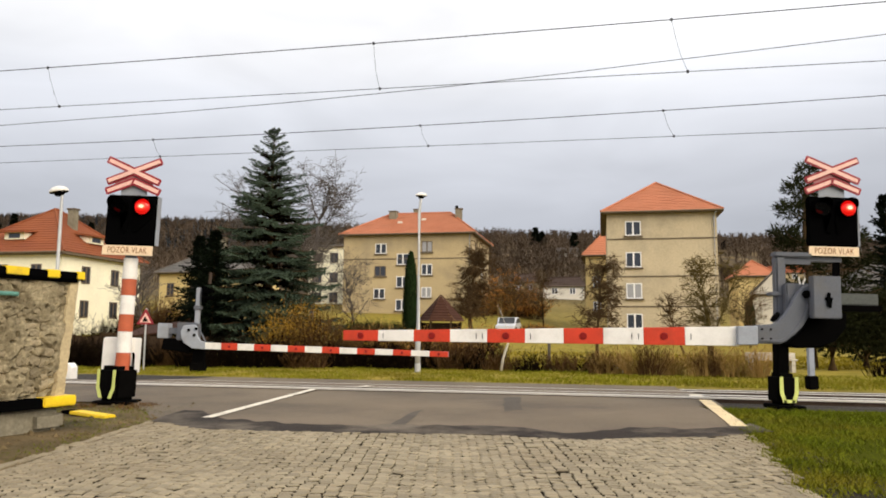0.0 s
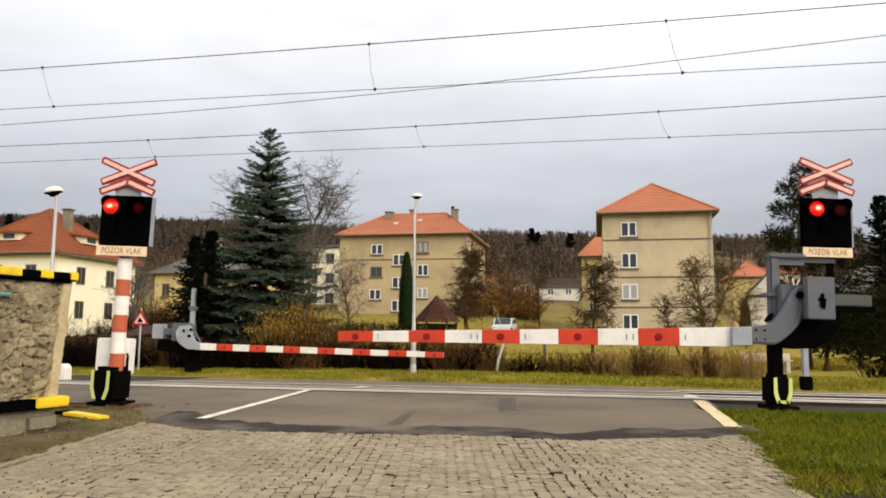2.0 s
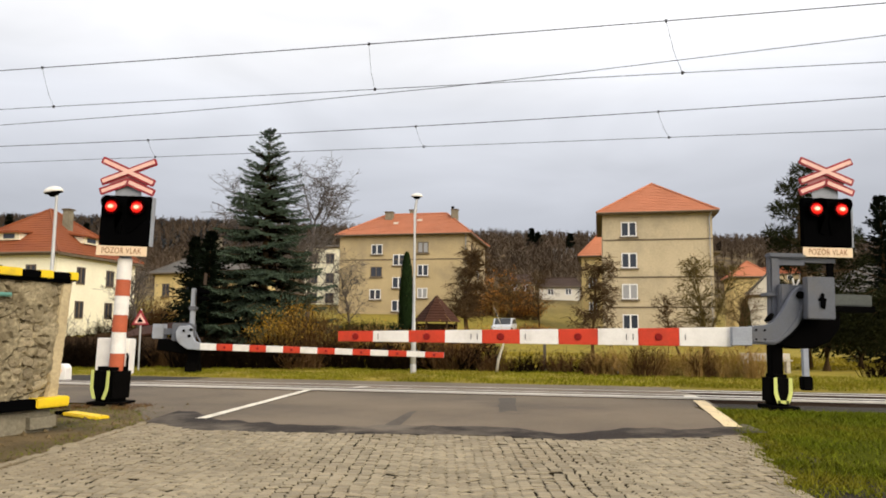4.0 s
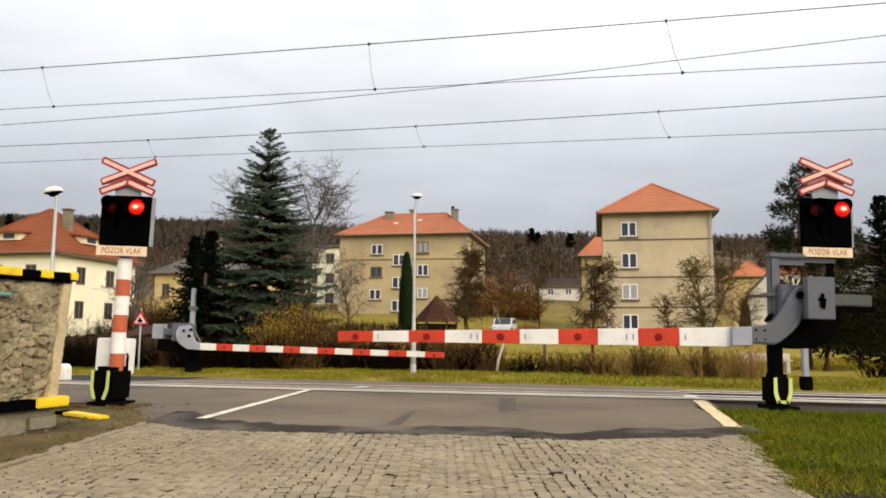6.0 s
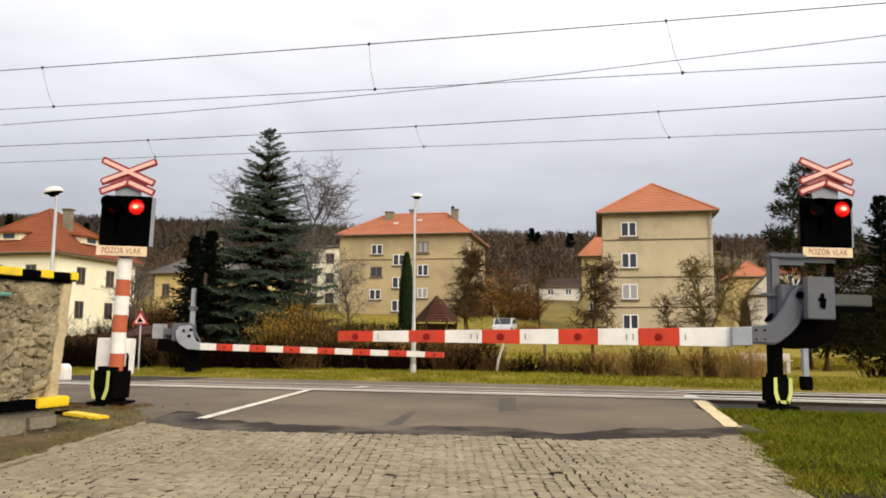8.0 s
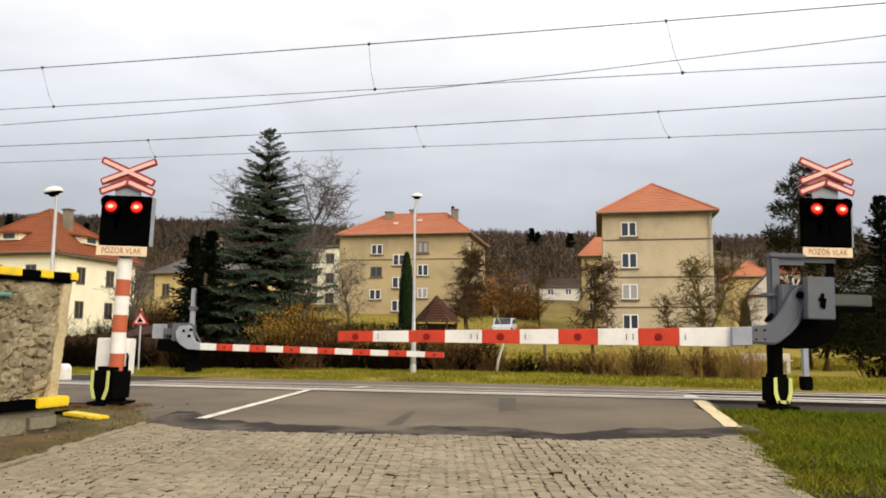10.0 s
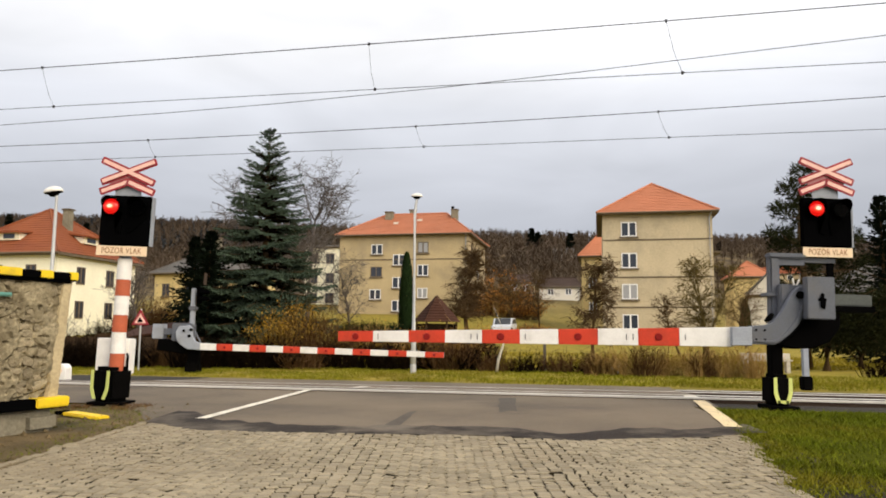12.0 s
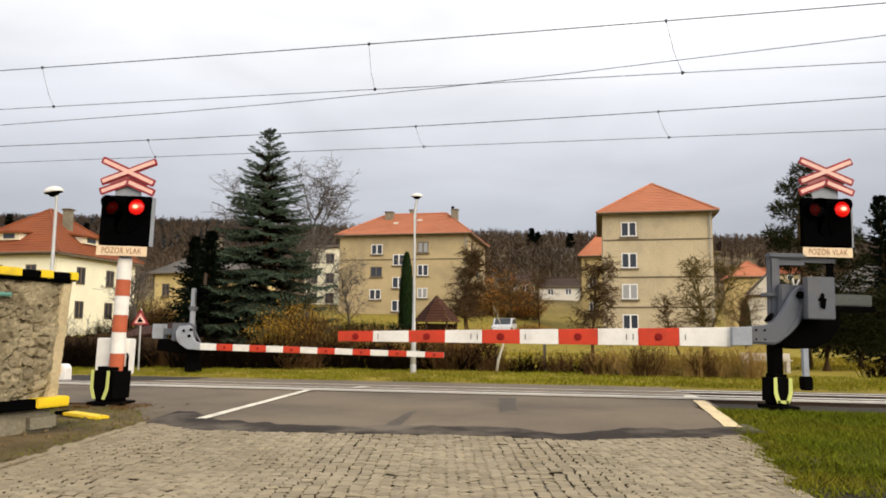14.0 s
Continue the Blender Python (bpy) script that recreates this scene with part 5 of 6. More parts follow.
def pine(x, y, h, clumps, label, seed, size=0.9):
    """A pine with an open, uneven crown of needle clumps on bent limbs. clumps: (x, y, z, radius)."""
    rnd = random.Random(seed)
    th = empty("pine_tree", pose(x, y, height(x, y) - 0.1), label, "pine", "evergreen trees")
    part("trunk", tubed([(0, 0, 0, 0.2), (0.05, 0, h * 0.3, 0.16), (-0.1, 0, h * 0.65, 0.11), (0, 0, h, 0.03)], 8), BARK, th, "dark trunk", shade=True)
    V, F, LV, LF = [], [], [], []
    for cx, cy, cz, cr in clumps:
        limb(LV, LF, Vector((0, 0, cz - 0.5)), Vector((cx, cy, 0.5)).normalized(), max(0.4, math.hypot(cx, cy)), 0.05, 1, rnd, 0.5, 0.0, (4,), 4)
        for i in range(int(460 * cr * cr * size) + 90):
            v = Vector((rnd.gauss(0, 1), rnd.gauss(0, 1), rnd.gauss(0, 0.62)))
            v = v.normalized() * cr * rnd.random() ** 0.45
            v.z *= 0.62
            p = Vector((cx, cy, cz)) + v
            d = (v.normalized() + Vector((rnd.gauss(0, 0.5), rnd.gauss(0, 0.5), rnd.gauss(0.3, 0.4)))).normalized()
            side = d.cross(Vector((rnd.gauss(0, 1), rnd.gauss(0, 1), rnd.gauss(0, 1)))).normalized()
            for s in (-1, 1):
                o = len(V)
                ln = rnd.uniform(0.16, 0.32)
                q = (d + side * 0.5 * s).normalized()
                w = q.cross(d).normalized() if abs(s) else side
                V.extend((p, p + q * ln * 0.5 + w * 0.026, p + q * ln, p + q * ln * 0.5 - w * 0.026))
                F.append((o, o + 1, o + 2, o + 3))
    raw("limb_structure", LV, LF, BARK, th, "stuff", label="bent limbs")
    raw("crown", V, F, PINE, th, label="clumps of olive green needles")
    return th


def thuja(x, y, h, r, label, seed):
    """A narrow columnar evergreen covered in small upright sprays."""
    rnd = random.Random(seed)
    th = empty("thuja", pose(x, y, height(x, y) - 0.05), label, "thuja", "evergreen trees")
    part("trunk", tubed([(0, 0, 0, 0.1), (0, 0, h * 0.6, 0.05)], 6), BARK, th, "short trunk")
    V, F = [], []
    for i in range(3600):
        t = rnd.random()
        a = rnd.random() * math.tau
        rr = r * (1 - t ** 2.4) ** 0.6 * (0.86 + 0.2 * noise.noise((math.cos(a) * 1.5, math.sin(a) * 1.5, t * 5 + seed))) * rnd.uniform(0.7, 1.05)
        p = Vector((rr * math.cos(a), rr * math.sin(a), 0.15 + t * h * 0.97))
        d = Vector((math.cos(a) * 0.4, math.sin(a) * 0.4, 1)).normalized()
        s = Vector((-math.sin(a), math.cos(a), rnd.uniform(-0.4, 0.4))).normalized()
        ln = rnd.uniform(0.2, 0.4)
        o = len(V)
        V.extend((p - d * ln * 0.3, p + s * 0.09, p + d * ln, p - s * 0.09))
        F.append((o, o + 1, o + 2, o + 3))
    raw("crown", V, F, THUJA, th, label="dense dark green sprays")


def shrub(x, y, w, h, mtrl, label, seed, stems=70, leaf=None, leaves=0, upright=0.6, dx=None, name="shrub", zoff=0.0, width=0.012, leaf_size=1.0):
    """A bare or leafy bush: many thin bent stems from the ground with side twigs, and leaves where it has kept them."""
    rnd = random.Random(seed)
    th = empty(name, pose(x, y, height(x, y) - 0.03 + zoff), label, "shrub", "winter shrubs")
    V, F, LV, LF = [], [], [], []

    def ribbon(p, d, ln, wd, bends=3, depth=1):
        q, pts = d.copy(), [p]
        for i in range(bends):
            q = (q + Vector((rnd.gauss(0, 0.2), rnd.gauss(0, 0.2), rnd.gauss(0, 0.15)))).normalized()
            pts.append(pts[-1] + q * ln / bends)
        for turn in (0, 1):
            o = len(V)
            side = Vector((1, 0, 0)) if turn == 0 else Vector((0, 1, 0))
            for i, a in enumerate(pts):
                e = side * wd * (1 - 0.8 * i / bends)
                V.extend((a - e, a + e))
            for i in range(bends):
                F.append((o + 2 * i, o + 2 * i + 1, o + 2 * i + 3, o + 2 * i + 2))
        if depth:
            for k in range(5):
                i = rnd.randrange(1, bends + 1)
                out = Vector((rnd.gauss(0, 1), rnd.gauss(0, 1), rnd.gauss(0.6, 0.5))).normalized()
                ribbon(pts[i], out, ln * rnd.uniform(0.25, 0.45), wd * 0.6, 2, depth - 1)
        return pts

    for k in range(stems):
        bx, by = rnd.uniform(-1, 1) * w * 0.42, rnd.uniform(-1, 1) * (dx or w) * 0.3
        d = Vector((rnd.gauss(0, 1 - upright) + bx / w * 0.8, rnd.gauss(0, 1 - upright), 1)).normalized()
        ln = h * rnd.uniform(0.55, 1.05) * (1 - 0.35 * abs(bx) / (w * 0.5))
        pts = ribbon(Vector((bx, by, 0)), d, ln, width)
        for j in range(leaves):
            p = pts[rnd.randrange(1, len(pts))] + Vector((rnd.gauss(0, 0.18), rnd.gauss(0, 0.18), rnd.gauss(0, 0.18)))
            a = Vector((rnd.gauss(0, 1), rnd.gauss(0, 1), rnd.gauss(0, 1))).normalized()
            b = a.cross(Vector((rnd.gauss(0, 1), rnd.gauss(0, 1), rnd.gauss(0, 1)))).normalized()
            s = rnd.uniform(0.03, 0.06) * leaf_size
            o = len(LV)
            LV.extend((p - a * s, p + b * s * 0.6, p + a * s, p - b * s * 0.6))
            LF.append((o, o + 1, o + 2, o + 3))
    raw("brush", V, F, mtrl, th, label="tangled thin twigs")
    if leaf:
        raw("leaves", LV, LF, leaf, th, label="withered leaves")
    return th


def blades(name, places, hmin, hmax, mtrl, label, seed, wide=0.006, lean=0.5):
    """Grass: one thin bent blade for each place."""
    rng = np.random.default_rng(seed)
    n = len(places)
    p = np.array(places)
    hgt = rng.uniform(hmin, hmax, n)
    a = rng.uniform(0, math.tau, n)
    side = np.stack((np.cos(a), np.sin(a), np.zeros(n)), 1) * (wide * rng.uniform(0.7, 1.4, n))[:, None]
    tip = np.stack((rng.normal(0, lean, n) * hgt, rng.normal(0, lean, n) * hgt, hgt), 1)
    V = np.empty((n * 3, 3))
    V[0::3], V[1::3], V[2::3] = p - side, p + side, p + tip
    me = bpy.data.meshes.new(name)
    me.from_pydata(V.tolist(), [], np.arange(n * 3).reshape(n, 3).tolist())
    me.materials.append(mtrl)
    return tagged(new(name, me), label, "grass", "", "stuff")


def spread(n, seed, x0, x1, y0, y1, keep, clump=1.5):
    """Random places on the land within a stretch, thinned by keep and by patchy growth."""
    rnd = random.Random(seed)
    got = []
    while len(got) < n:
        x, y = rnd.uniform(x0, x1), rnd.uniform(y0, y1)
        if keep(x, y) and rnd.random() < 0.62 + 0.8 * noise.noise((x * clump, y * clump, seed)):
            got.append((x, y, height(x, y) - 0.02))
    return got


def woods():
    """The bare woods on the hillside: thousands of small leafless trees."""
    rng = np.random.default_rng(11)
    places = []
    while len(places) < 6500:
        y = 128 + 262 * rng.random() ** 0.85
        x = (rng.random() * 2 - 1) * y * 0.72
        if noise.noise((x * 0.02, y * 0.02, 5)) > -0.32 - 0.3 * smooth(180, 300, y) and not (130 < y < 148 and 4 < x < 34):
            places.append((x, y, height(x, y)))
    base = np.array(places)
    n, k = len(base), 60
    hgt = rng.uniform(5.5, 8.5, n)
    t = rng.uniform(0.22, 0.95, (n, k))
    a = rng.uniform(0, math.tau, (n, k))
    reach = rng.uniform(0.12, 0.36, (n, k)) * hgt[:, None] * (1.15 - t)
    root = base[:, None, :] + np.stack((np.zeros((n, k)), np.zeros((n, k)), t * hgt[:, None] * 0.8), 2)
    tip = root + np.stack((np.cos(a) * reach, np.sin(a) * reach, reach * rng.uniform(0.5, 1.5, (n, k))), 2)
    wide = np.stack((np.cos(a + 1.57), np.sin(a + 1.57), rng.uniform(-0.6, 0.6, (n, k))), 2) * rng.uniform(0.04, 0.13, (n, k))[:, :, None]
    V = np.stack((root - wide * 0.4, root * 0.35 + tip * 0.65 + wide, tip, root * 0.5 + tip * 0.5 - wide), 2).reshape(-1, 3)
    trunk = np.stack((base + (-0.12, 0, -0.5), base + (0.12, 0, -0.5), base + np.stack((np.zeros(n) + 0.04, np.zeros(n), hgt * 0.75), 1), base + np.stack((np.zeros(n) - 0.04, np.zeros(n), hgt * 0.75), 1)), 1).reshape(-1, 3)
    allv = np.concatenate((V, trunk))
    me = bpy.data.meshes.new("woods")
    me.from_pydata(allv.tolist(), [], np.arange(len(allv)).reshape(-1, 4).tolist())
    me.materials.append(WOODS)
    tagged(new("woods", me), "leafless brown woods covering the hillside", "woods", "", "stuff")


def conifer_woods():
    """The dark evergreen stands on the western hill and along the far ridge."""
    rng = np.random.default_rng(17)
    places = []
    while len(places) < 2200:
        y = 225 + 150 * rng.random()
        x = (rng.random() * 0.86 - 0.72) * y
        west = smooth(-0.05, -0.30, x / y)
        if rng.random() < 0.06 + 0.94 * west and noise.noise((x * 0.014, y * 0.02, 2)) > -0.05 - 0.35 * west:
            places.append((x, y, height(x, y)))
    base = np.array(places)
    n, k = len(base), 64
    hgt = rng.uniform(4.0, 6.5, n)
    t = rng.uniform(0.08, 1.0, (n, k)) ** 0.8
    a = rng.uniform(0, math.tau, (n, k))
    reach = (0.24 * (1 - t) + 0.015) * hgt[:, None] * rng.uniform(0.6, 1.15, (n, k))
    zero = np.zeros((n, k))
    root = base[:, None, :] + np.stack((zero, zero, t * hgt[:, None]), 2)
    tip = root + np.stack((np.cos(a) * reach, np.sin(a) * reach, -0.35 * reach), 2)
    wide = np.stack((np.cos(a + 1.57), np.sin(a + 1.57), zero + 0.3), 2) * (0.16 + 0.30 * reach)[:, :, None]
    V = np.stack((root, root * 0.4 + tip * 0.6 + wide, tip, root * 0.4 + tip * 0.6 - wide), 2).reshape(-1, 3)
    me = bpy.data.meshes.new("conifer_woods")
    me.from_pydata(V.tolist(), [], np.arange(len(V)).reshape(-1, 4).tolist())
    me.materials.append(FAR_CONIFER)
    tagged(new("conifer_woods", me), "dark conifers standing among the bare woods, distance haze in their colour", "woods", "", "stuff")


# ---- the stone wall and small things beside the road ----
def stone_wall():
    rnd = random.Random(8)
    base = Matrix.Translation((-4.34, 8.40, 0.0)) @ pose(0, 0, 0, 0, 0, 65)
    th = empty("gate_wall", base, "crumbling rubble stone wall with black and yellow striped cap", "stone wall")
    body = part("masonry", boxed(-3.4, -0.04, 0.06, 0.55, 0.36, 1.66, bevel=0.02), PLASTER_OLD, th, "old mortar core")

    def face(x, z):
        """How far the weathered render stands proud: swells, ledges of lost render, pits and open joints."""
        low = noise.noise((x * 2.1, z * 2.6, 3.0))
        cells = noise.voronoi((x * 6.0 + 0.8 * noise.noise((x * 4, z * 4, 1)), z * 7.5 + 0.6 * noise.noise((x * 4, z * 4, 7)), 0.7))[0]
        joint = min(1.0, (cells[1] - cells[0]) * 4.0)
        lost = smooth(-0.10, 0.16, noise.noise((x * 3.7, z * 3.1, 9.0)) + 0.4 * noise.noise((x * 11, z * 11, 4.0)))
        pits = smooth(0.28, 0.5, noise.noise((x * 13, z * 17, 2.0)))
        fine = noise.noise((x * 31, z * 31, 6.0))
        return 0.024 * low + (1 - lost) * 0.026 + lost * (0.036 * joint - 0.026) - 0.040 * pits + 0.006 * fine

    nx, nz = 170, 130
    V, F = [], []
    for j in range(nz + 1):
        for i in range(nx + 1):
            x, z = -1.75 + 1.66 * i / nx, 0.36 + 1.30 * j / nz
            V.append((x + 0.085 * (z - 0.36), -face(x, z), z))
    for j in range(nz):
        for i in range(nx):
            a = j * (nx + 1) + i
            F.append((a, a + 1, a + nx + 2, a + nx + 1))
    raw("render_coat", V, F, WALL_FACE, body, label="crumbling pitted lime render")
    # the worn rendered corner, chipped along its edge
    V, F = [], []
    for j in range(61):
        z = 0.36 + 1.30 * j / 60
        chip = 0.022 * noise.noise((z * 6, 1, 0)) + 0.012 * noise.noise((z * 21, 2, 0)) - 0.05 * smooth(0.25, 0.5, noise.noise((z * 3.1, 7, 0)))
        inner = -0.12 + 0.03 * noise.noise((z * 5, 4, 0)) + 0.015 * noise.noise((z * 17, 8, 0))
        k = 0.085 * (z - 0.36)
        V += [(inner + k, 0.02, z), (inner + 0.012 + k, -0.032, z), (min(0.004, chip) + k, -0.036 + 0.006 * noise.noise((z * 9, 3, 1)), z), (0.014 + k, -0.012, z), (0.014 + k, 0.55, z)]
    for j in range(60):
        for i in range(4):
            a = j * 5 + i
            F.append((a, a + 1, a + 6, a + 5))
    raw("corner_plaster", V, F, OCHRE_RENDER, th, label="smooth ochre rendered corner")
    # single stones that show where the render has gone
    laid = []
    for k in range(1500):
        w, hh = rnd.uniform(0.06, 0.19), rnd.uniform(0.05, 0.12)
        x, z = rnd.uniform(-1.7, -0.15 - w / 2), rnd.uniform(0.42, 1.62)
        gone = noise.noise((x * 3.7, z * 3.1, 9.0)) + 0.4 * noise.noise((x * 11, z * 11, 4.0))
        if gone < 0.02 or any(abs(x - a) < (w + c) * 0.46 and abs(z - b) < (hh + d) * 0.46 for a, b, c, d in laid):
            continue
        laid.append((x, z, w, hh))
        bm = bmesh.new()
        bmesh.ops.create_icosphere(bm, subdivisions=2, radius=1.0)
        for v in bm.verts:
            f = 1 + 0.45 * noise.noise(v.co * 1.9 + Vector((x * 9, z * 9, 0)))
            v.co = Vector((max(-0.8, min(0.8, v.co.x * f)) * w * 0.6, max(-0.5, min(0.6, v.co.y * f)) * 0.03, max(-0.8, min(0.8, v.co.z * f)) * hh * 0.6))
        bmesh.ops.transform(bm, matrix=pose(0, 0, 0, rnd.uniform(-6, 6), rnd.uniform(-30, 30), rnd.uniform(-6, 6)), verts=bm.verts)
        part("stone", bm, RUBBLE, body, at=Matrix.Translation((x + 0.085 * (z - 0.36), rnd.uniform(0.0, 0.012), z)))
    # cap of short painted blocks, a little uneven
    cap = part("cap", boxed(-3.5, 0.15, -0.07, 0.62, 1.66, 1.755, bevel=0.012), BLACK, th, "black painted coping")
    for a, b in ((0.05, 0.156), (-0.32, -0.16), (-0.80, -0.54), (-1.32, -1.04)):
        part("stripe", boxed(a, b, -0.078, 0.63, 1.672, 1.763, bevel=0.008, m=pose(0, 0, 0, 0, rnd.uniform(-0.4, 0.4), 0)), YELLOW, cap, "yellow painted stripe")
    part("drip", boxed(-3.4, 0.09, -0.058, 0.0, 1.632, 1.662, bevel=0.01), BLACK, cap, "black painted drip edge")
    ledge = part("ledge", boxed(-3.5, 0.06, -0.13, 0.66, 0.25, 0.36, bevel=0.012), BLACK, th, "black painted ledge")
    end = boxed(-0.32, 0.085, -0.145, 0.675, 0.262, 0.368, bevel=0.014)
    for v in end.verts:
        v.co += Vector((0, 0.010 * noise.noise(v.co * 6.0), 0.014 * noise.noise(v.co * 5.0 + Vector((3, 0, 0)))))
    part("stripe", end, YELLOW, ledge, "chipped yellow painted ledge end")
    part("plinth", boxed(-3.4, -0.04, -0.02, 0.6, -0.05, 0.25, bevel=0.03), CONCRETE, th, "grimy concrete plinth")
    bm = boxed(-0.44, 0.03, -0.10, 0.5, -0.05, 0.255, bevel=0.09)
    for v in bm.verts:
        v.co += Vector((0.02 * noise.noise(v.co * 5.0), 0.02 * noise.noise(v.co * 5.0 + Vector((9, 0, 0))), 0))
    part("support_block", bm, CONCRETE, th, "rounded concrete block")
    part("pipe", tubed([(-1.4, -0.07, 1.47, 0.025), (-0.66, -0.08, 1.47, 0.025)], 10), mat("teal_pipe_paint", (0.10, 0.24, 0.20), 0.5), th, "teal painted pipe")


def small_things():
    kb = empty("kerb_board", pose(-4.62, 9.62, 0.035, 0, 3, -24), "fallen yellow painted kerb board on the ground", "board")
    part("board", boxed(-0.22, 0.40, -0.1, 0.1, -0.03, 0.015, bevel=0.012), YELLOW, kb)
    part("dark_end", boxed(-0.36, -0.222, -0.11, 0.09, -0.03, 0.012, bevel=0.012), BLACK, kb, "black painted end")
    dw = empty("dwarf_marker", Matrix.Translation(on_track(-9.68, 1.6, height(*on_track(-9.68, 1.6).xy) + 0.02)) @ pose(0, 0, 0, 0, 0, -8), "low white painted marker block beside the track", "marker")
    part("body", prismed([(-0.2, -0.05), (0.2, -0.05), (0.2, 0.26), (0.12, 0.36), (-0.14, 0.36), (-0.2, 0.3)], -0.12, 0.12, 0.02), WHITE, dw)
    bm = bmesh.new()
    bmesh.ops.create_cone(bm, cap_ends=True, segments=16, radius1=0.08, radius2=0.08, depth=0.01, matrix=pose(0.02, -0.126, 0.2, 90, 0, 0))
    part("dial", bm, SIGN_BG, dw, "pale round dial")
    mp = empty("marker_post", pose(9.06, 18.6, height(9.06, 18.6)), "light grey steel post with a black foot", "post")
    part("post", boxed(-0.07, 0.07, -0.06, 0.06, 0.0, 1.35, bevel=0.01), LGREY, mp)
    part("foot_cover", boxed(-0.13, 0.13, -0.12, 0.12, 0.0, 0.34, bevel=0.03), RUBBER, mp, "black rubber foot")
    ps = empty("garden_post", pose(3.7, 26.9, height(3.7, 26.9)), "short pale wooden post among reeds", "post")
    part("post", boxed(-0.05, 0.05, -0.05, 0.05, -0.1, 1.0, bevel=0.01), BARK_GREY, ps)
    bo = empty("boulder", pose(5.75, 25.2, height(5.75, 25.2) + 0.1), "pale boulder lying among dry reeds", "boulder")
    bm = bmesh.new()
    bmesh.ops.create_icosphere(bm, subdivisions=3, radius=1.0)
    for v in bm.verts:
        v.co = v.co * (1 + 0.3 * noise.noise(v.co * 1.6))
        v.co = Vector((v.co.x * 0.33, v.co.y * 0.25, v.co.z * 0.2))
    part("stone", bm, WALL_WHITE, bo)
    # loose stones and clods by the wall
    rnd = random.Random(3)
    V, F = [], []
    for i in range(620):
        x, y = rnd.uniform(-6.0, -3.3), rnd.uniform(6.2, 11.2)
        if x > -3.6 + 0.1 * rnd.random() or rnd.random() > 0.75:
            continue
        s = 0.010 + 0.04 * rnd.random() ** 2
        o = len(V)
        for sx, sy, sz in ((1, 0, 0), (-1, 0.2, 0), (0, 1, 0), (0.1, -1, 0), (0, 0, 0.9), (0, 0, -0.6)):
            V.append(Vector((x + sx * s * rnd.uniform(0.7, 1.3), y + sy * s * rnd.uniform(0.7, 1.3), sz * s * rnd.uniform(0.5, 1) + 0.0)))
        for a, b, c in ((0, 2, 4), (2, 1, 4), (1, 3, 4), (3, 0, 4), (2, 0, 5), (1, 2, 5), (3, 1, 5), (0, 3, 5)):
            F.append((o + a, o + b, o + c))
    raw("rubble", V, F, DIRT, None, "stuff", "scattered stones and clods beside the wall", "rubble")


def street_lamp(x, y, h, arm, label, head_turn, size):
    th = empty("street_lamp", pose(x, y, height(x, y)), label, "street lamp", "street lamps")
    part("pole", tubed([(0, 0, 0, 0.09), (0, 0, 1.2, 0.085), (0, 0, 1.25, 0.065), (0, 0, h * 0.9, 0.05), (arm * 0.5, 0, h * 0.965, 0.045), (arm, 0, h, 0.045)], 12), GALV, th, "galvanised pole", shade=True)
    part("base", tubed([(0, 0, -0.05, 0.10), (0, 0, 0.25, 0.098), (0, 0, 0.3, 0.09)], 12), GALV, th, "pole foot")
    bm = bmesh.new()
    rings = [(0.02, 0.14), (0.10, 0.125), (0.2, 0.09), (0.26, 0.04), (0.285, -0.02), (0.27, -0.05), (0.16, -0.075), (0.12, -0.15), (0.05, -0.17)]
    prev = None
    for r, z in rings:
        ring = [bm.verts.new((r * math.cos(a), r * 0.75 * math.sin(a), z)) for a in np.linspace(0, math.tau, 24, endpoint=False)]
        if prev:
            for i in range(24):
                f = bm.faces.new((prev[i], ring[i], ring[(i + 1) % 24], prev[(i + 1) % 24]))
                f.material_index = 1 if z < -0.06 else 0
        else:
            bm.faces.new(ring)
        prev = ring
    bm.faces.new(prev[::-1]).material_index = 1
    bmesh.ops.recalc_face_normals(bm, faces=bm.faces)
    part("lamp_head", bm, [WHITE, DKGREY], th, "white domed lamp head", at=Matrix.Translation((arm + head_turn * 0.12, 0, h + 0.08)) @ pose(0, 0, 0, 0, head_turn * 10, 0) @ Matrix.Scale(size, 4), shade=True)


def warning_sign():
    th = empty("road_sign", pose(-10.3, 25.3, height(-10.3, 25.3)), "triangular red bordered warning sign on a grey pole", "road sign")
    part("pole", tubed([(0, 0, 0, 0.03), (0, 0, 2.1, 0.03)], 8), GALV, th, "grey pole")
    part("plate", prismed([(-0.3, 1.55), (0.3, 1.55), (0.02, 2.06), (-0.02, 2.06)], -0.05, -0.035), CROSS_RED, th, "red bordered plate")
    part("field", prismed([(-0.2, 1.61), (0.2, 1.61), (0.0, 1.95)], -0.054, -0.0505), PALE, th, "pale field")
    part("symbol", prismed([(-0.09, 1.64), (0.09, 1.64), (0.07, 1.72), (0.02, 1.74), (0.02, 1.80), (-0.05, 1.80), (-0.05, 1.73), (-0.09, 1.72)], -0.058, -0.0545), BLACK, th, "dark symbol")


def fence():
    th = empty("board_fence", pose(-17.0, 28.6, -0.25), "low brown weathered board fence behind shrubs", "fence")
    for k in range(58):
        hh = 1.12 + 0.04 * noise.noise((k * 0.7, 0, 0))
        part("slat", boxed(k * 0.135, k * 0.135 + 0.122, 0, 0.022, 0.03, hh), FENCE, th)
    for z in (0.3, 0.9):
        part("fence_rail", boxed(0, 7.9, 0.024, 0.07, z, z + 0.09), FENCE, th)
    for k in range(4):
        part("post", boxed(k * 2.5, k * 2.5 + 0.1, 0.072, 0.17, 0, 1.15), FENCE, th)


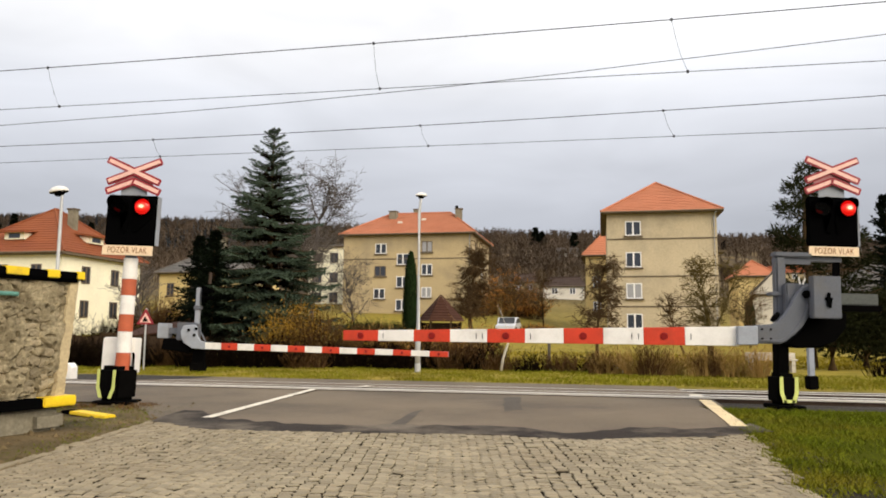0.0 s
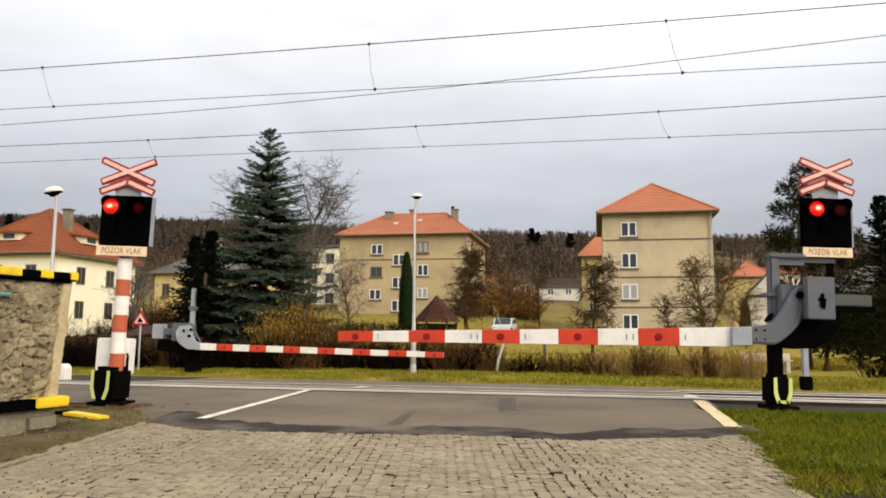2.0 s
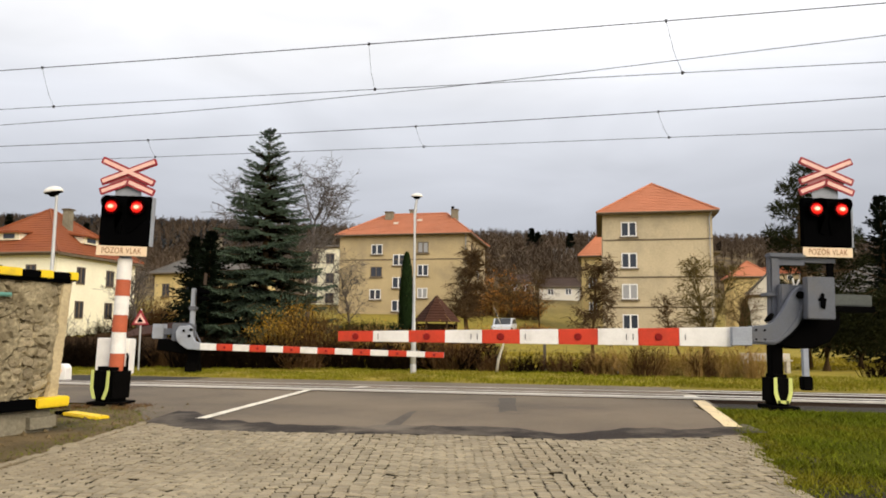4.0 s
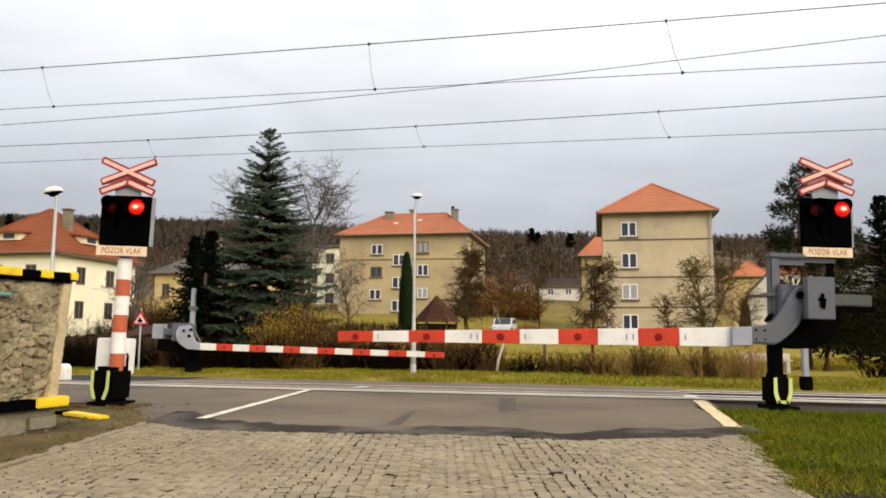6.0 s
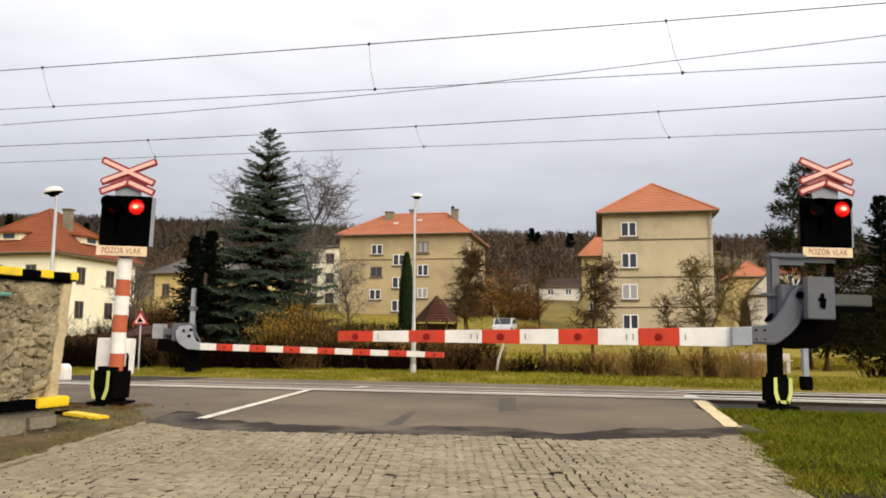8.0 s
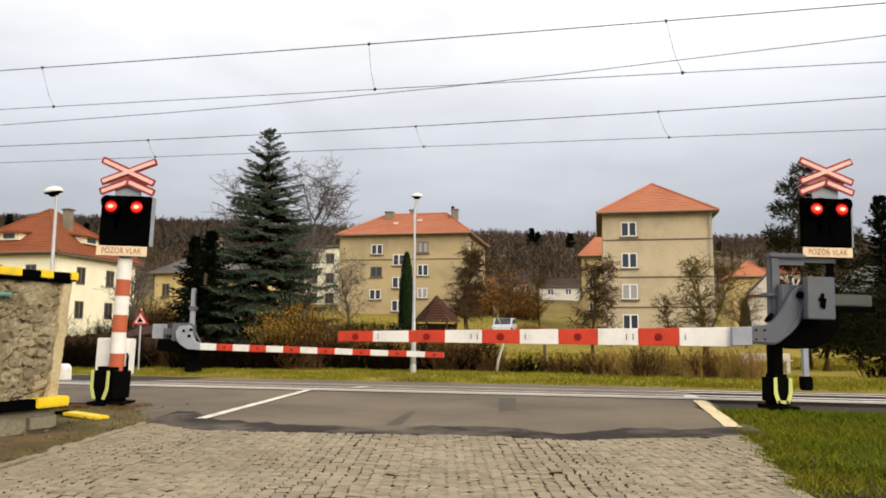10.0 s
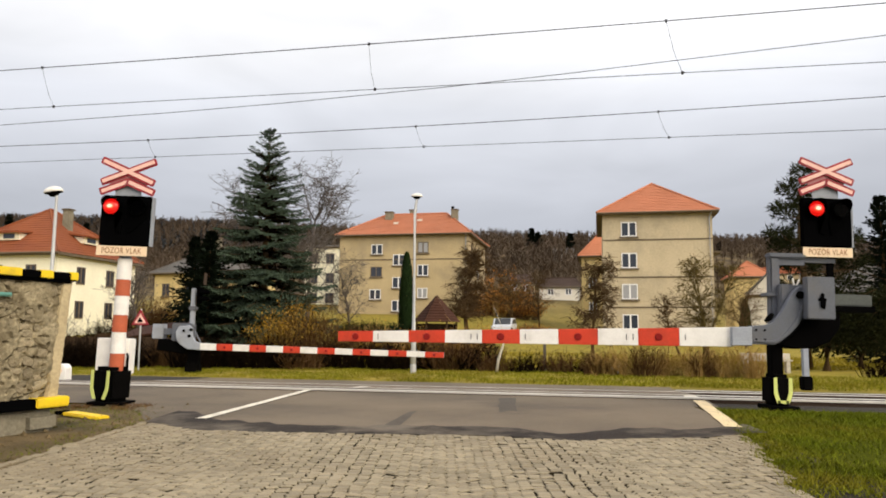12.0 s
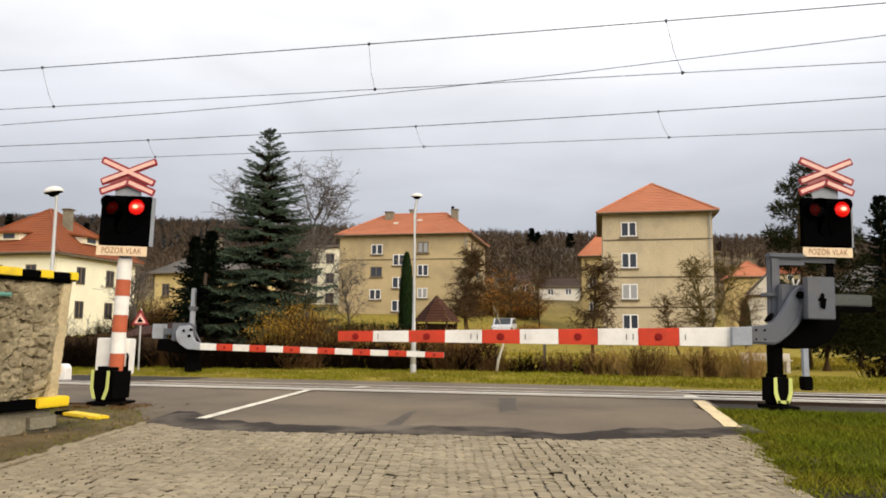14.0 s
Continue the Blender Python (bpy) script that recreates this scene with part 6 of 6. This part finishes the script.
def garden_shed():
    th = empty("garden_shed", pose(-18.7, 40.0, height(-17, 40), 0, 0, GRID), "low brown garden shed with a sloping dark roof", "shed")
    part("wall", boxed(0.0, 3.0, 0.0, 0.08, -0.2, 1.15), FENCE, th, "brown boarded front")
    part("wall", boxed(0.0, 3.0, 1.92, 2.0, -0.2, 1.5), FENCE, th, "brown boarded back")
    for x in (0.0, 2.92):
        part("wall", boxed(x, x + 0.08, 0.082, 1.918, -0.2, 1.2), FENCE, th, "brown boarded side")
    part("roof", boxed(-0.25, 3.25, -1.35, 1.35, 0.0, 0.09, m=pose(1.5, 1.0, 1.22, 14, -7, 0)), WOOD_RED, th, "sloping felted roof")
    part("door", boxed(2.05, 2.75, -0.03, -0.004, -0.15, 1.05), ORANGE_BOARD, th, "orange-brown plank door")


def pavilion():
    th = empty("garden_shelter", pose(-0.35, 45.0, height(-0.35, 45)), "small garden shelter with a pointed brown roof", "shelter")
    z0 = 1.75 - height(-0.35, 45)
    for k in range(6):
        a, b = radians(60 * k), radians(60 * (k + 1))
        p = [Vector((1.45 * math.cos(t), 1.45 * math.sin(t), z0)) for t in (a, b)]
        top = Vector((0, 0, z0 + 1.65))
        roof_tiles(th, (p[0], p[1], top, top), WOOD_RED, 0.2)
        part("post", boxed(-0.06, 0.06, -0.06, 0.06, -0.3, z0), FENCE, th, at=pose(1.2 * math.cos(a), 1.2 * math.sin(a), 0))
        part("side_panel", boxed(-0.6, 0.6, -0.02, 0.02, -0.3, z0 - 0.1), TWIG_DARK, th, "dark boarded side", at=Matrix.Translation((1.02 * math.cos((a + b) / 2), 1.02 * math.sin((a + b) / 2), 0)) @ pose(0, 0, 0, 0, 0, 60 * k + 120))


def parked_car():
    th = empty("parked_car", pose(5.25, 63.0, height(5.25, 63) - 0.02, 0, 0, 76), "silver hatchback parked by the slope", "car")
    side = [(-1.95, 0.3), (-1.9, 0.72), (-1.0, 0.86), (-0.45, 1.38), (0.85, 1.42), (1.75, 0.95), (1.95, 0.85), (1.98, 0.3)]
    part("body", prismed(side, -0.82, 0.82, 0.06), CAR_PAINT, th, "silver bodywork")
    part("windscreen", prismed([(-0.93, 0.9), (-0.45, 1.32), (0.8, 1.35), (1.5, 0.98)], -0.835, 0.835, 0.02), CAR_GLASS, th, "dark side windows")
    part("front_window", prismed([(-1.02, 0.9), (-0.5, 1.38), (-0.47, 1.34), (-0.99, 0.86)], -0.66, 0.66), CAR_GLASS, th, "dark windscreen")
    part("rear_window", boxed(-0.6, 0.6, -0.66, 0.66, 1.0, 1.3), PANE, th, "dark window")
    for x in (-1.25, 1.25):
        for y in (-0.78, 0.78):
            bm = bmesh.new()
            bmesh.ops.create_cone(bm, cap_ends=True, segments=20, radius1=0.3, radius2=0.3, depth=0.2)
            w = part("wheel", bm, RUBBER, th, "black tyre", at=pose(x, y, 0.3, 90, 0, 0))
            bm = bmesh.new()
            bmesh.ops.create_cone(bm, cap_ends=True, segments=16, radius1=0.19, radius2=0.19, depth=0.21)
            part("rim", bm, LGREY, w, "grey rim")


def bench():
    th = empty("garden_bench", pose(11.75, 27.0, height(11.75, 27), 0, 0, GRID), "weathered pale garden bench on the lawn", "bench")
    part("seat", boxed(-0.85, 0.85, -0.2, 0.2, 0.42, 0.48, bevel=0.01), BARK_PALE, th)
    part("backrest", boxed(-0.85, 0.85, 0.2, 0.24, 0.49, 0.70, bevel=0.01), BARK_PALE, th)
    for s in (-0.7, 0.7):
        part("leg", boxed(s - 0.06, s + 0.06, -0.18, 0.23, 0, 0.42), BARK_PALE, th)


stone_wall()
small_things()
street_lamp(-0.97, 25.0, 5.95, 0.06, "tall slim street lamp with a small domed head", 0, 0.72)
street_lamp(-12.87, 24.2, 5.88, 0.0, "slim street lamp with a white domed head", -1, 1.12)
warning_sign()
fence()
garden_shed()
pavilion()
parked_car()
bench()
sheet("verge_1", ((-30, -8), (-4.1, -8), (-3.0, 11.3), (-30, 11.3)), 40, 30, -0.004, DIRT, "muddy verge with stones beside the road", category="verge", ragged=0.15)
sheet("verge_2", ((2.3, -8), (40, -8), (40, 11.2), (3.9, 11.2)), 40, 30, -0.035, MOSS_SOIL, "mossy grass verge beside the road", category="verge", ragged=0.1)

spruce(-10.15, 42.0, 13.1, 4.25, SPRUCE, "tall dense blue-green spruce tree", 4)
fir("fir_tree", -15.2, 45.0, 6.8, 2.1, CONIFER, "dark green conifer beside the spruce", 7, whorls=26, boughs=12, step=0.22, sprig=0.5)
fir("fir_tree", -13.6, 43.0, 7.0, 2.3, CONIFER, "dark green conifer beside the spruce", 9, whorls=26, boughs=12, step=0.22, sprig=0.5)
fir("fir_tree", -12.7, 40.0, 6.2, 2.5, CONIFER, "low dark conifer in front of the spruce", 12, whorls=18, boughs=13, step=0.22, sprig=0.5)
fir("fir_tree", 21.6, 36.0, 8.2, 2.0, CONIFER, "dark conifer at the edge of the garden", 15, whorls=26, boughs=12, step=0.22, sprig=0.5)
pine(14.75, 30.0, 8.6, ((0.1, 0, 8.2, 0.45), (-0.2, 0, 7.5, 0.7), (0.5, 0.2, 7.0, 0.8), (-0.5, 0, 6.6, 0.75), (-1.0, 0, 5.6, 0.55), (0.6, 0, 6.0, 0.9), (-0.4, 0.3, 5.2, 0.8), (0.9, 0, 4.9, 1.0), (-0.1, 0, 4.3, 0.8), (1.6, 0, 5.4, 0.8), (1.5, 0.2, 3.6, 0.9), (-0.6, 0, 3.3, 0.7), (0.6, 0, 2.9, 0.9), (2.2, 0.1, 2.7, 0.8), (2.0, 0, 4.4, 0.7)), "tall uneven pine behind the barrier post", 2)
pine(17.4, 31.0, 3.3, ((0, 0, 2.9, 0.5), (-0.9, 0, 2.3, 0.9), (0.2, 0, 2.2, 0.9), (0.9, 0, 1.7, 0.8), (-0.7, 0, 1.3, 0.9), (0.3, 0, 1.0, 0.9), (-1.6, 0, 1.8, 0.8), (-1.5, 0, 1.0, 0.8)), "low dense pine behind the barrier drive", 6)
thuja(-2.95, 60.0, 6.7, 0.72, "narrow columnar thuja in front of the apartment house", 3)
thuja(27.0, 66.0, 3.9, 0.55, "narrow dark thuja beside the white house", 5)
bare_tree(-9.6, 52.0, 14.2, "large bare broad-crowned tree behind the spruce", 21, BARK_GREY, 5, 0.66, 0.0, (6, 5, 5), r=0.16, trunk_len=0.62, reach=0.80)
bare_tree(-14.6, 54.0, 13.2, "bare broad-crowned tree behind the conifers", 23, BARK_GREY, 5, 0.66, 0.0, (6, 5, 5), r=0.14, trunk_len=0.62, reach=0.80)
bare_tree(1.75, 50.0, 7.0, "gnarled bare fruit tree with drooping twigs", 25, BARK, 4, 0.72, 0.13, (11, 9, 6), r=0.17, trunk_len=0.80, reach=0.66, twigs=7)
bare_tree(6.5, 32.0, 4.8, "slender bare tree with drooping twigs", 27, BARK, 4, 0.70, 0.20, (8, 7, 5), r=0.085, trunk_len=0.86, reach=0.62, twigs=6)
bare_tree(16.2, 45.5, 6.0, "bushy bare tree with upright stems", 29, BARK_OLIVE, 4, 0.62, 0.07, (7, 6, 5), r=0.08, stems=3, trunk_len=0.85, reach=0.6, twigs=3)
bare_tree(14.4, 45.0, 3.9, "low spreading bare fruit tree", 30, BARK, 4, 0.66, 0.08, (6, 5, 5), r=0.07, lean=(-0.35, 0), trunk_len=0.8, reach=0.7, twigs=4)
bare_tree(-7.2, 58.0, 7.4, "bare tree in front of the apartment house", 33, BARK_GREY, 4, 0.65, 0.03, (6, 6, 5), r=0.1)
bare_tree(-21.2, 52.0, 6.0, "bare tree with a pale trunk by the house", 35, BARK_GREY, 4, 0.5, 0.02, (5, 5, 5), r=0.12)
bare_tree(7.2, 76.0, 7.0, "bare tree on the slope", 37, BARK, 4, 0.6, 0.03, (6, 6, 5), r=0.1)
bare_tree(11.0, 84.0, 8.0, "bare tree on the slope", 38, BARK, 4, 0.6, 0.03, (6, 6, 5), r=0.1)
bare_tree(24.5, 60.0, 6.0, "bare tree beside the apartment house", 39, BARK, 4, 0.6, 0.0, (6, 6, 5), r=0.09)
pb = empty("leaning_birch_pole", pose(1.92, 25.7, -0.25), "thin pale leaning birch trunk", "tree trunk")
part("trunk", tubed([(-0.05, 0, 0, 0.05), (0.02, 0, 0.45, 0.045), (0.2, 0, 1.0, 0.035), (0.24, 0, 1.3, 0.016), (0.05, 0, 1.8, 0.009), (-0.15, 0, 2.3, 0.004)], 8), BARK_PALE, pb, shade=True)
rnd_ = random.Random(40)
for k in range(17):
    x = -15.5 + k * 1.05
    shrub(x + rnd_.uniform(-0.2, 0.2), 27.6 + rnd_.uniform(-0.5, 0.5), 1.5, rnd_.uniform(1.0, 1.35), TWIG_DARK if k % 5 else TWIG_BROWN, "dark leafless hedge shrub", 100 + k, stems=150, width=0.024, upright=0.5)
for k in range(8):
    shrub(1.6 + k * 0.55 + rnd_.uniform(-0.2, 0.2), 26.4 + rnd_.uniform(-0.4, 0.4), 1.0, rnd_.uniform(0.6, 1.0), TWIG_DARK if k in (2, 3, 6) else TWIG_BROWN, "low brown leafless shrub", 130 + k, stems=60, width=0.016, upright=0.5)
for k in range(12):
    shrub(4.9 + k * 0.42 + rnd_.uniform(-0.15, 0.15), 24.6 - 0.1 * k + rnd_.uniform(-0.4, 0.4), 0.75, rnd_.uniform(0.8, 1.35), STRAW if k % 4 else TWIG_BROWN, "tuft of dry straw-coloured reeds", 150 + k, stems=80, upright=0.86, name="reed_tuft", width=0.014)
pine(14.7, 28.5, 3.4, ((0, 0, 3.0, 0.6), (-0.5, 0, 2.5, 0.7), (0.6, 0, 2.4, 0.8), (-0.9, 0.1, 1.9, 0.7), (0.1, 0, 1.9, 0.9), (1.1, 0, 1.8, 0.9), (-0.3, 0, 1.4, 0.7), (0.7, 0, 1.3, 0.8), (1.7, 0.2, 1.4, 0.8), (2.2, 0, 2.1, 0.9), (2.4, 0, 2.9, 0.8)), "spreading dark pine with low boughs behind the barrier drive", 8, 1.5)
for k in range(6):
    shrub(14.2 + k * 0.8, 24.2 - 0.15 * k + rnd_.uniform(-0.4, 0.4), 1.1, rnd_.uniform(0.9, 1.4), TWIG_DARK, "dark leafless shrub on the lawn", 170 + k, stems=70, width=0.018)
shrub(-7.35, 36.0, 1.7, 3.0, TWIG_BROWN, "shrub with ochre withered leaves", 180, 80, YELLOW_LEAF, 70, width=0.016, upright=0.8, leaf_size=0.9)
shrub(-6.1, 35.0, 1.9, 3.0, TWIG_BROWN, "tall brown leafless shrub", 181, 120, YELLOW_LEAF, 3, width=0.018, upright=0.8)
shrub(-5.2, 35.0, 2.4, 2.3, TWIG_BROWN, "tall brown leafless shrub", 182, 100, width=0.018)
shrub(-20.0, 60.0, 3.5, 5.0, TWIG_BROWN, "shrub with ochre withered leaves", 183, 90, YELLOW_LEAF, 16, width=0.03)
shrub(8.0, 95.0, 5.2, 6.6, TWIG_BROWN, "tall shrub with orange withered leaves", 184, 120, ORANGE_LEAF, 26, width=0.03, leaf_size=2.4)
shrub(11.2, 98.0, 3.6, 4.4, TWIG_BROWN, "shrub with orange withered leaves", 185, 90, ORANGE_LEAF, 14, width=0.03, leaf_size=2.2)
for k in range(6):
    shrub(-7.6 + k * 0.95, 56.0, 1.6, 1.35, TWIG_DARK, "clipped dark green hedge shrub", 190 + k, 70, THUJA, 34, width=0.03, name="hedge_shrub")
for k in range(9):
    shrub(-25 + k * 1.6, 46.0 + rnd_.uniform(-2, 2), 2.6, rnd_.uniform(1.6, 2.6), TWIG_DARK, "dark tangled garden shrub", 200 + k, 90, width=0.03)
for k in range(5):
    shrub(7.0 + k * 0.62, 62.0 + 0.3 * k, 1.6, 1.05 - 0.08 * k, TWIG_BROWN, "low brown leafless garden hedge shrub", 220 + k, 110, ORANGE_LEAF, 8, width=0.03)
for k, (x, y, h) in enumerate(((29, 240, 9), (31.5, 243, 7.5), (40, 230, 8), (54, 240, 9), (-130, 210, 12), (-122, 205, 13), (-138, 215, 12), (-112, 210, 11), (-146, 205, 14), (-105, 215, 10))):
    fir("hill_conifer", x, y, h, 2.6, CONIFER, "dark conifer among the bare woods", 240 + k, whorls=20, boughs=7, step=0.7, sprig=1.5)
for k in range(10):
    shrub(-5.5 + k * 0.85, 40 + rnd_.uniform(-2.5, 5), 2.0, rnd_.uniform(1.2, 2.0), (TWIG_BROWN, TWIG_DARK, STRAW)[k % 3], "brown leafless garden shrub", 300 + k, 90, (YELLOW_LEAF, None, ORANGE_LEAF)[k % 3], 6, width=0.024)
for k in range(16):
    shrub(2.0 + rnd_.uniform(0, 12.5), 92 + k * 2.2, 4.0, rnd_.uniform(2.0, 3.8), (TWIG_BROWN, STRAW, TWIG_BROWN, TWIG_DARK)[k % 4], "tangled brown shrub on the slope", 320 + k, 90, (ORANGE_LEAF, None, YELLOW_LEAF, None)[k % 4], 8, width=0.04, leaf_size=1.8)
for k in range(5):
    shrub(-29.5 + k * 1.5, 64.0, 3.0, rnd_.uniform(2.4, 3.6), TWIG_BROWN, "brown leafless garden shrub", 360 + k, 110, width=0.035)
woods()
conifer_woods()

RIGHT_EDGE = lambda x, y: x > 2.42 + (y - 5.18) * 0.272 + 0.12 * noise.noise((y * 4, 3, 1)) and (x * SA + (y - TRACK_Y) * CA) < -2.2 and abs(x - 5.1) > 0.28 - 0.3 * (y < 11)
blades("grass", spread(60000, 1, 2.4, 9.5, 4.6, 12.6, RIGHT_EDGE, 1.1), 0.025, 0.07, GRASS_MOSS, "short mossy green grass on the verge", 1, 0.006, 0.7)
TRACKSIDE = lambda x, y: 6.15 < (x * SA + (y - TRACK_Y) * CA) < 12.5
blades("grass", spread(42000, 2, -15, 16, 17, 29, TRACKSIDE, 0.8), 0.05, 0.13, GRASS_STRIP, "rough green grass strip beyond the tracks", 2, 0.012, 0.6)
LEFT_EDGE = lambda x, y: x < -3.62 and not (x < -4.0 and y < 8.6)
blades("grass", spread(5200, 3, -6.5, -3.2, 6.0, 10.9, LEFT_EDGE, 1.6), 0.015, 0.05, GRASS_MOSS, "sparse grass in the muddy verge", 3, 0.006, 0.7)
TUFTS = lambda x, y: math.hypot(x + 4.5, (y - 10.85) * 0.9) < 0.30 or math.hypot(x + 5.3, y - 10.7) < 0.25
blades("grass", spread(650, 5, -6.0, -3.6, 10.0, 11.5, TUFTS, 2.0), 0.025, 0.085, TWIG_BROWN, "dry brown grass tufts round the mast foot", 5, 0.008, 0.8)
blades("grass", spread(30000, 4, -4, 24, 29, 44, lambda x, y: True, 0.6), 0.06, 0.16, GRASS, "lawn of rough grass in front of the gardens", 4, 0.02, 0.7)
setts()


def motions():
    """The two lamps of each signal light in turn, every 0.9 s: a lit element comes forward through the dark glass and sinks back."""
    for lit, x, y, z, side in LAMPS:
        def at(depth):
            return pose(x, y + depth, z)
        full, half, dim, faint, off = -0.001, 0.028, 0.092, 0.104, 0.118
        keys = {}
        for k in range(17):
            t_left, t_right = 0.1 + 0.9 * k, 0.4 + 0.9 * k
            on, away = (t_right, t_left) if side > 0 else (t_left, t_right)
            for dt, v in ((-0.1, off), (0.0, half), (0.1, full)):
                keys[round(on + dt, 2)] = v
            for dt, v in ((-0.1, full), (0.0, half), (0.1, dim), (0.2, faint if side < 0 else off), (0.3, off)):
                tt = round(away + dt, 2)
                if tt not in keys or dt < 0.15:
                    keys[tt] = v
        keys[0.0] = full if side > 0 else off
        last = max(t for t in keys if t <= 14.0)
        keys.setdefault(14.0, keys[last])
        walk(lit, [(t, at(v)) for t, v in sorted(keys.items()) if 0.0 <= t <= 14.0])


motions()
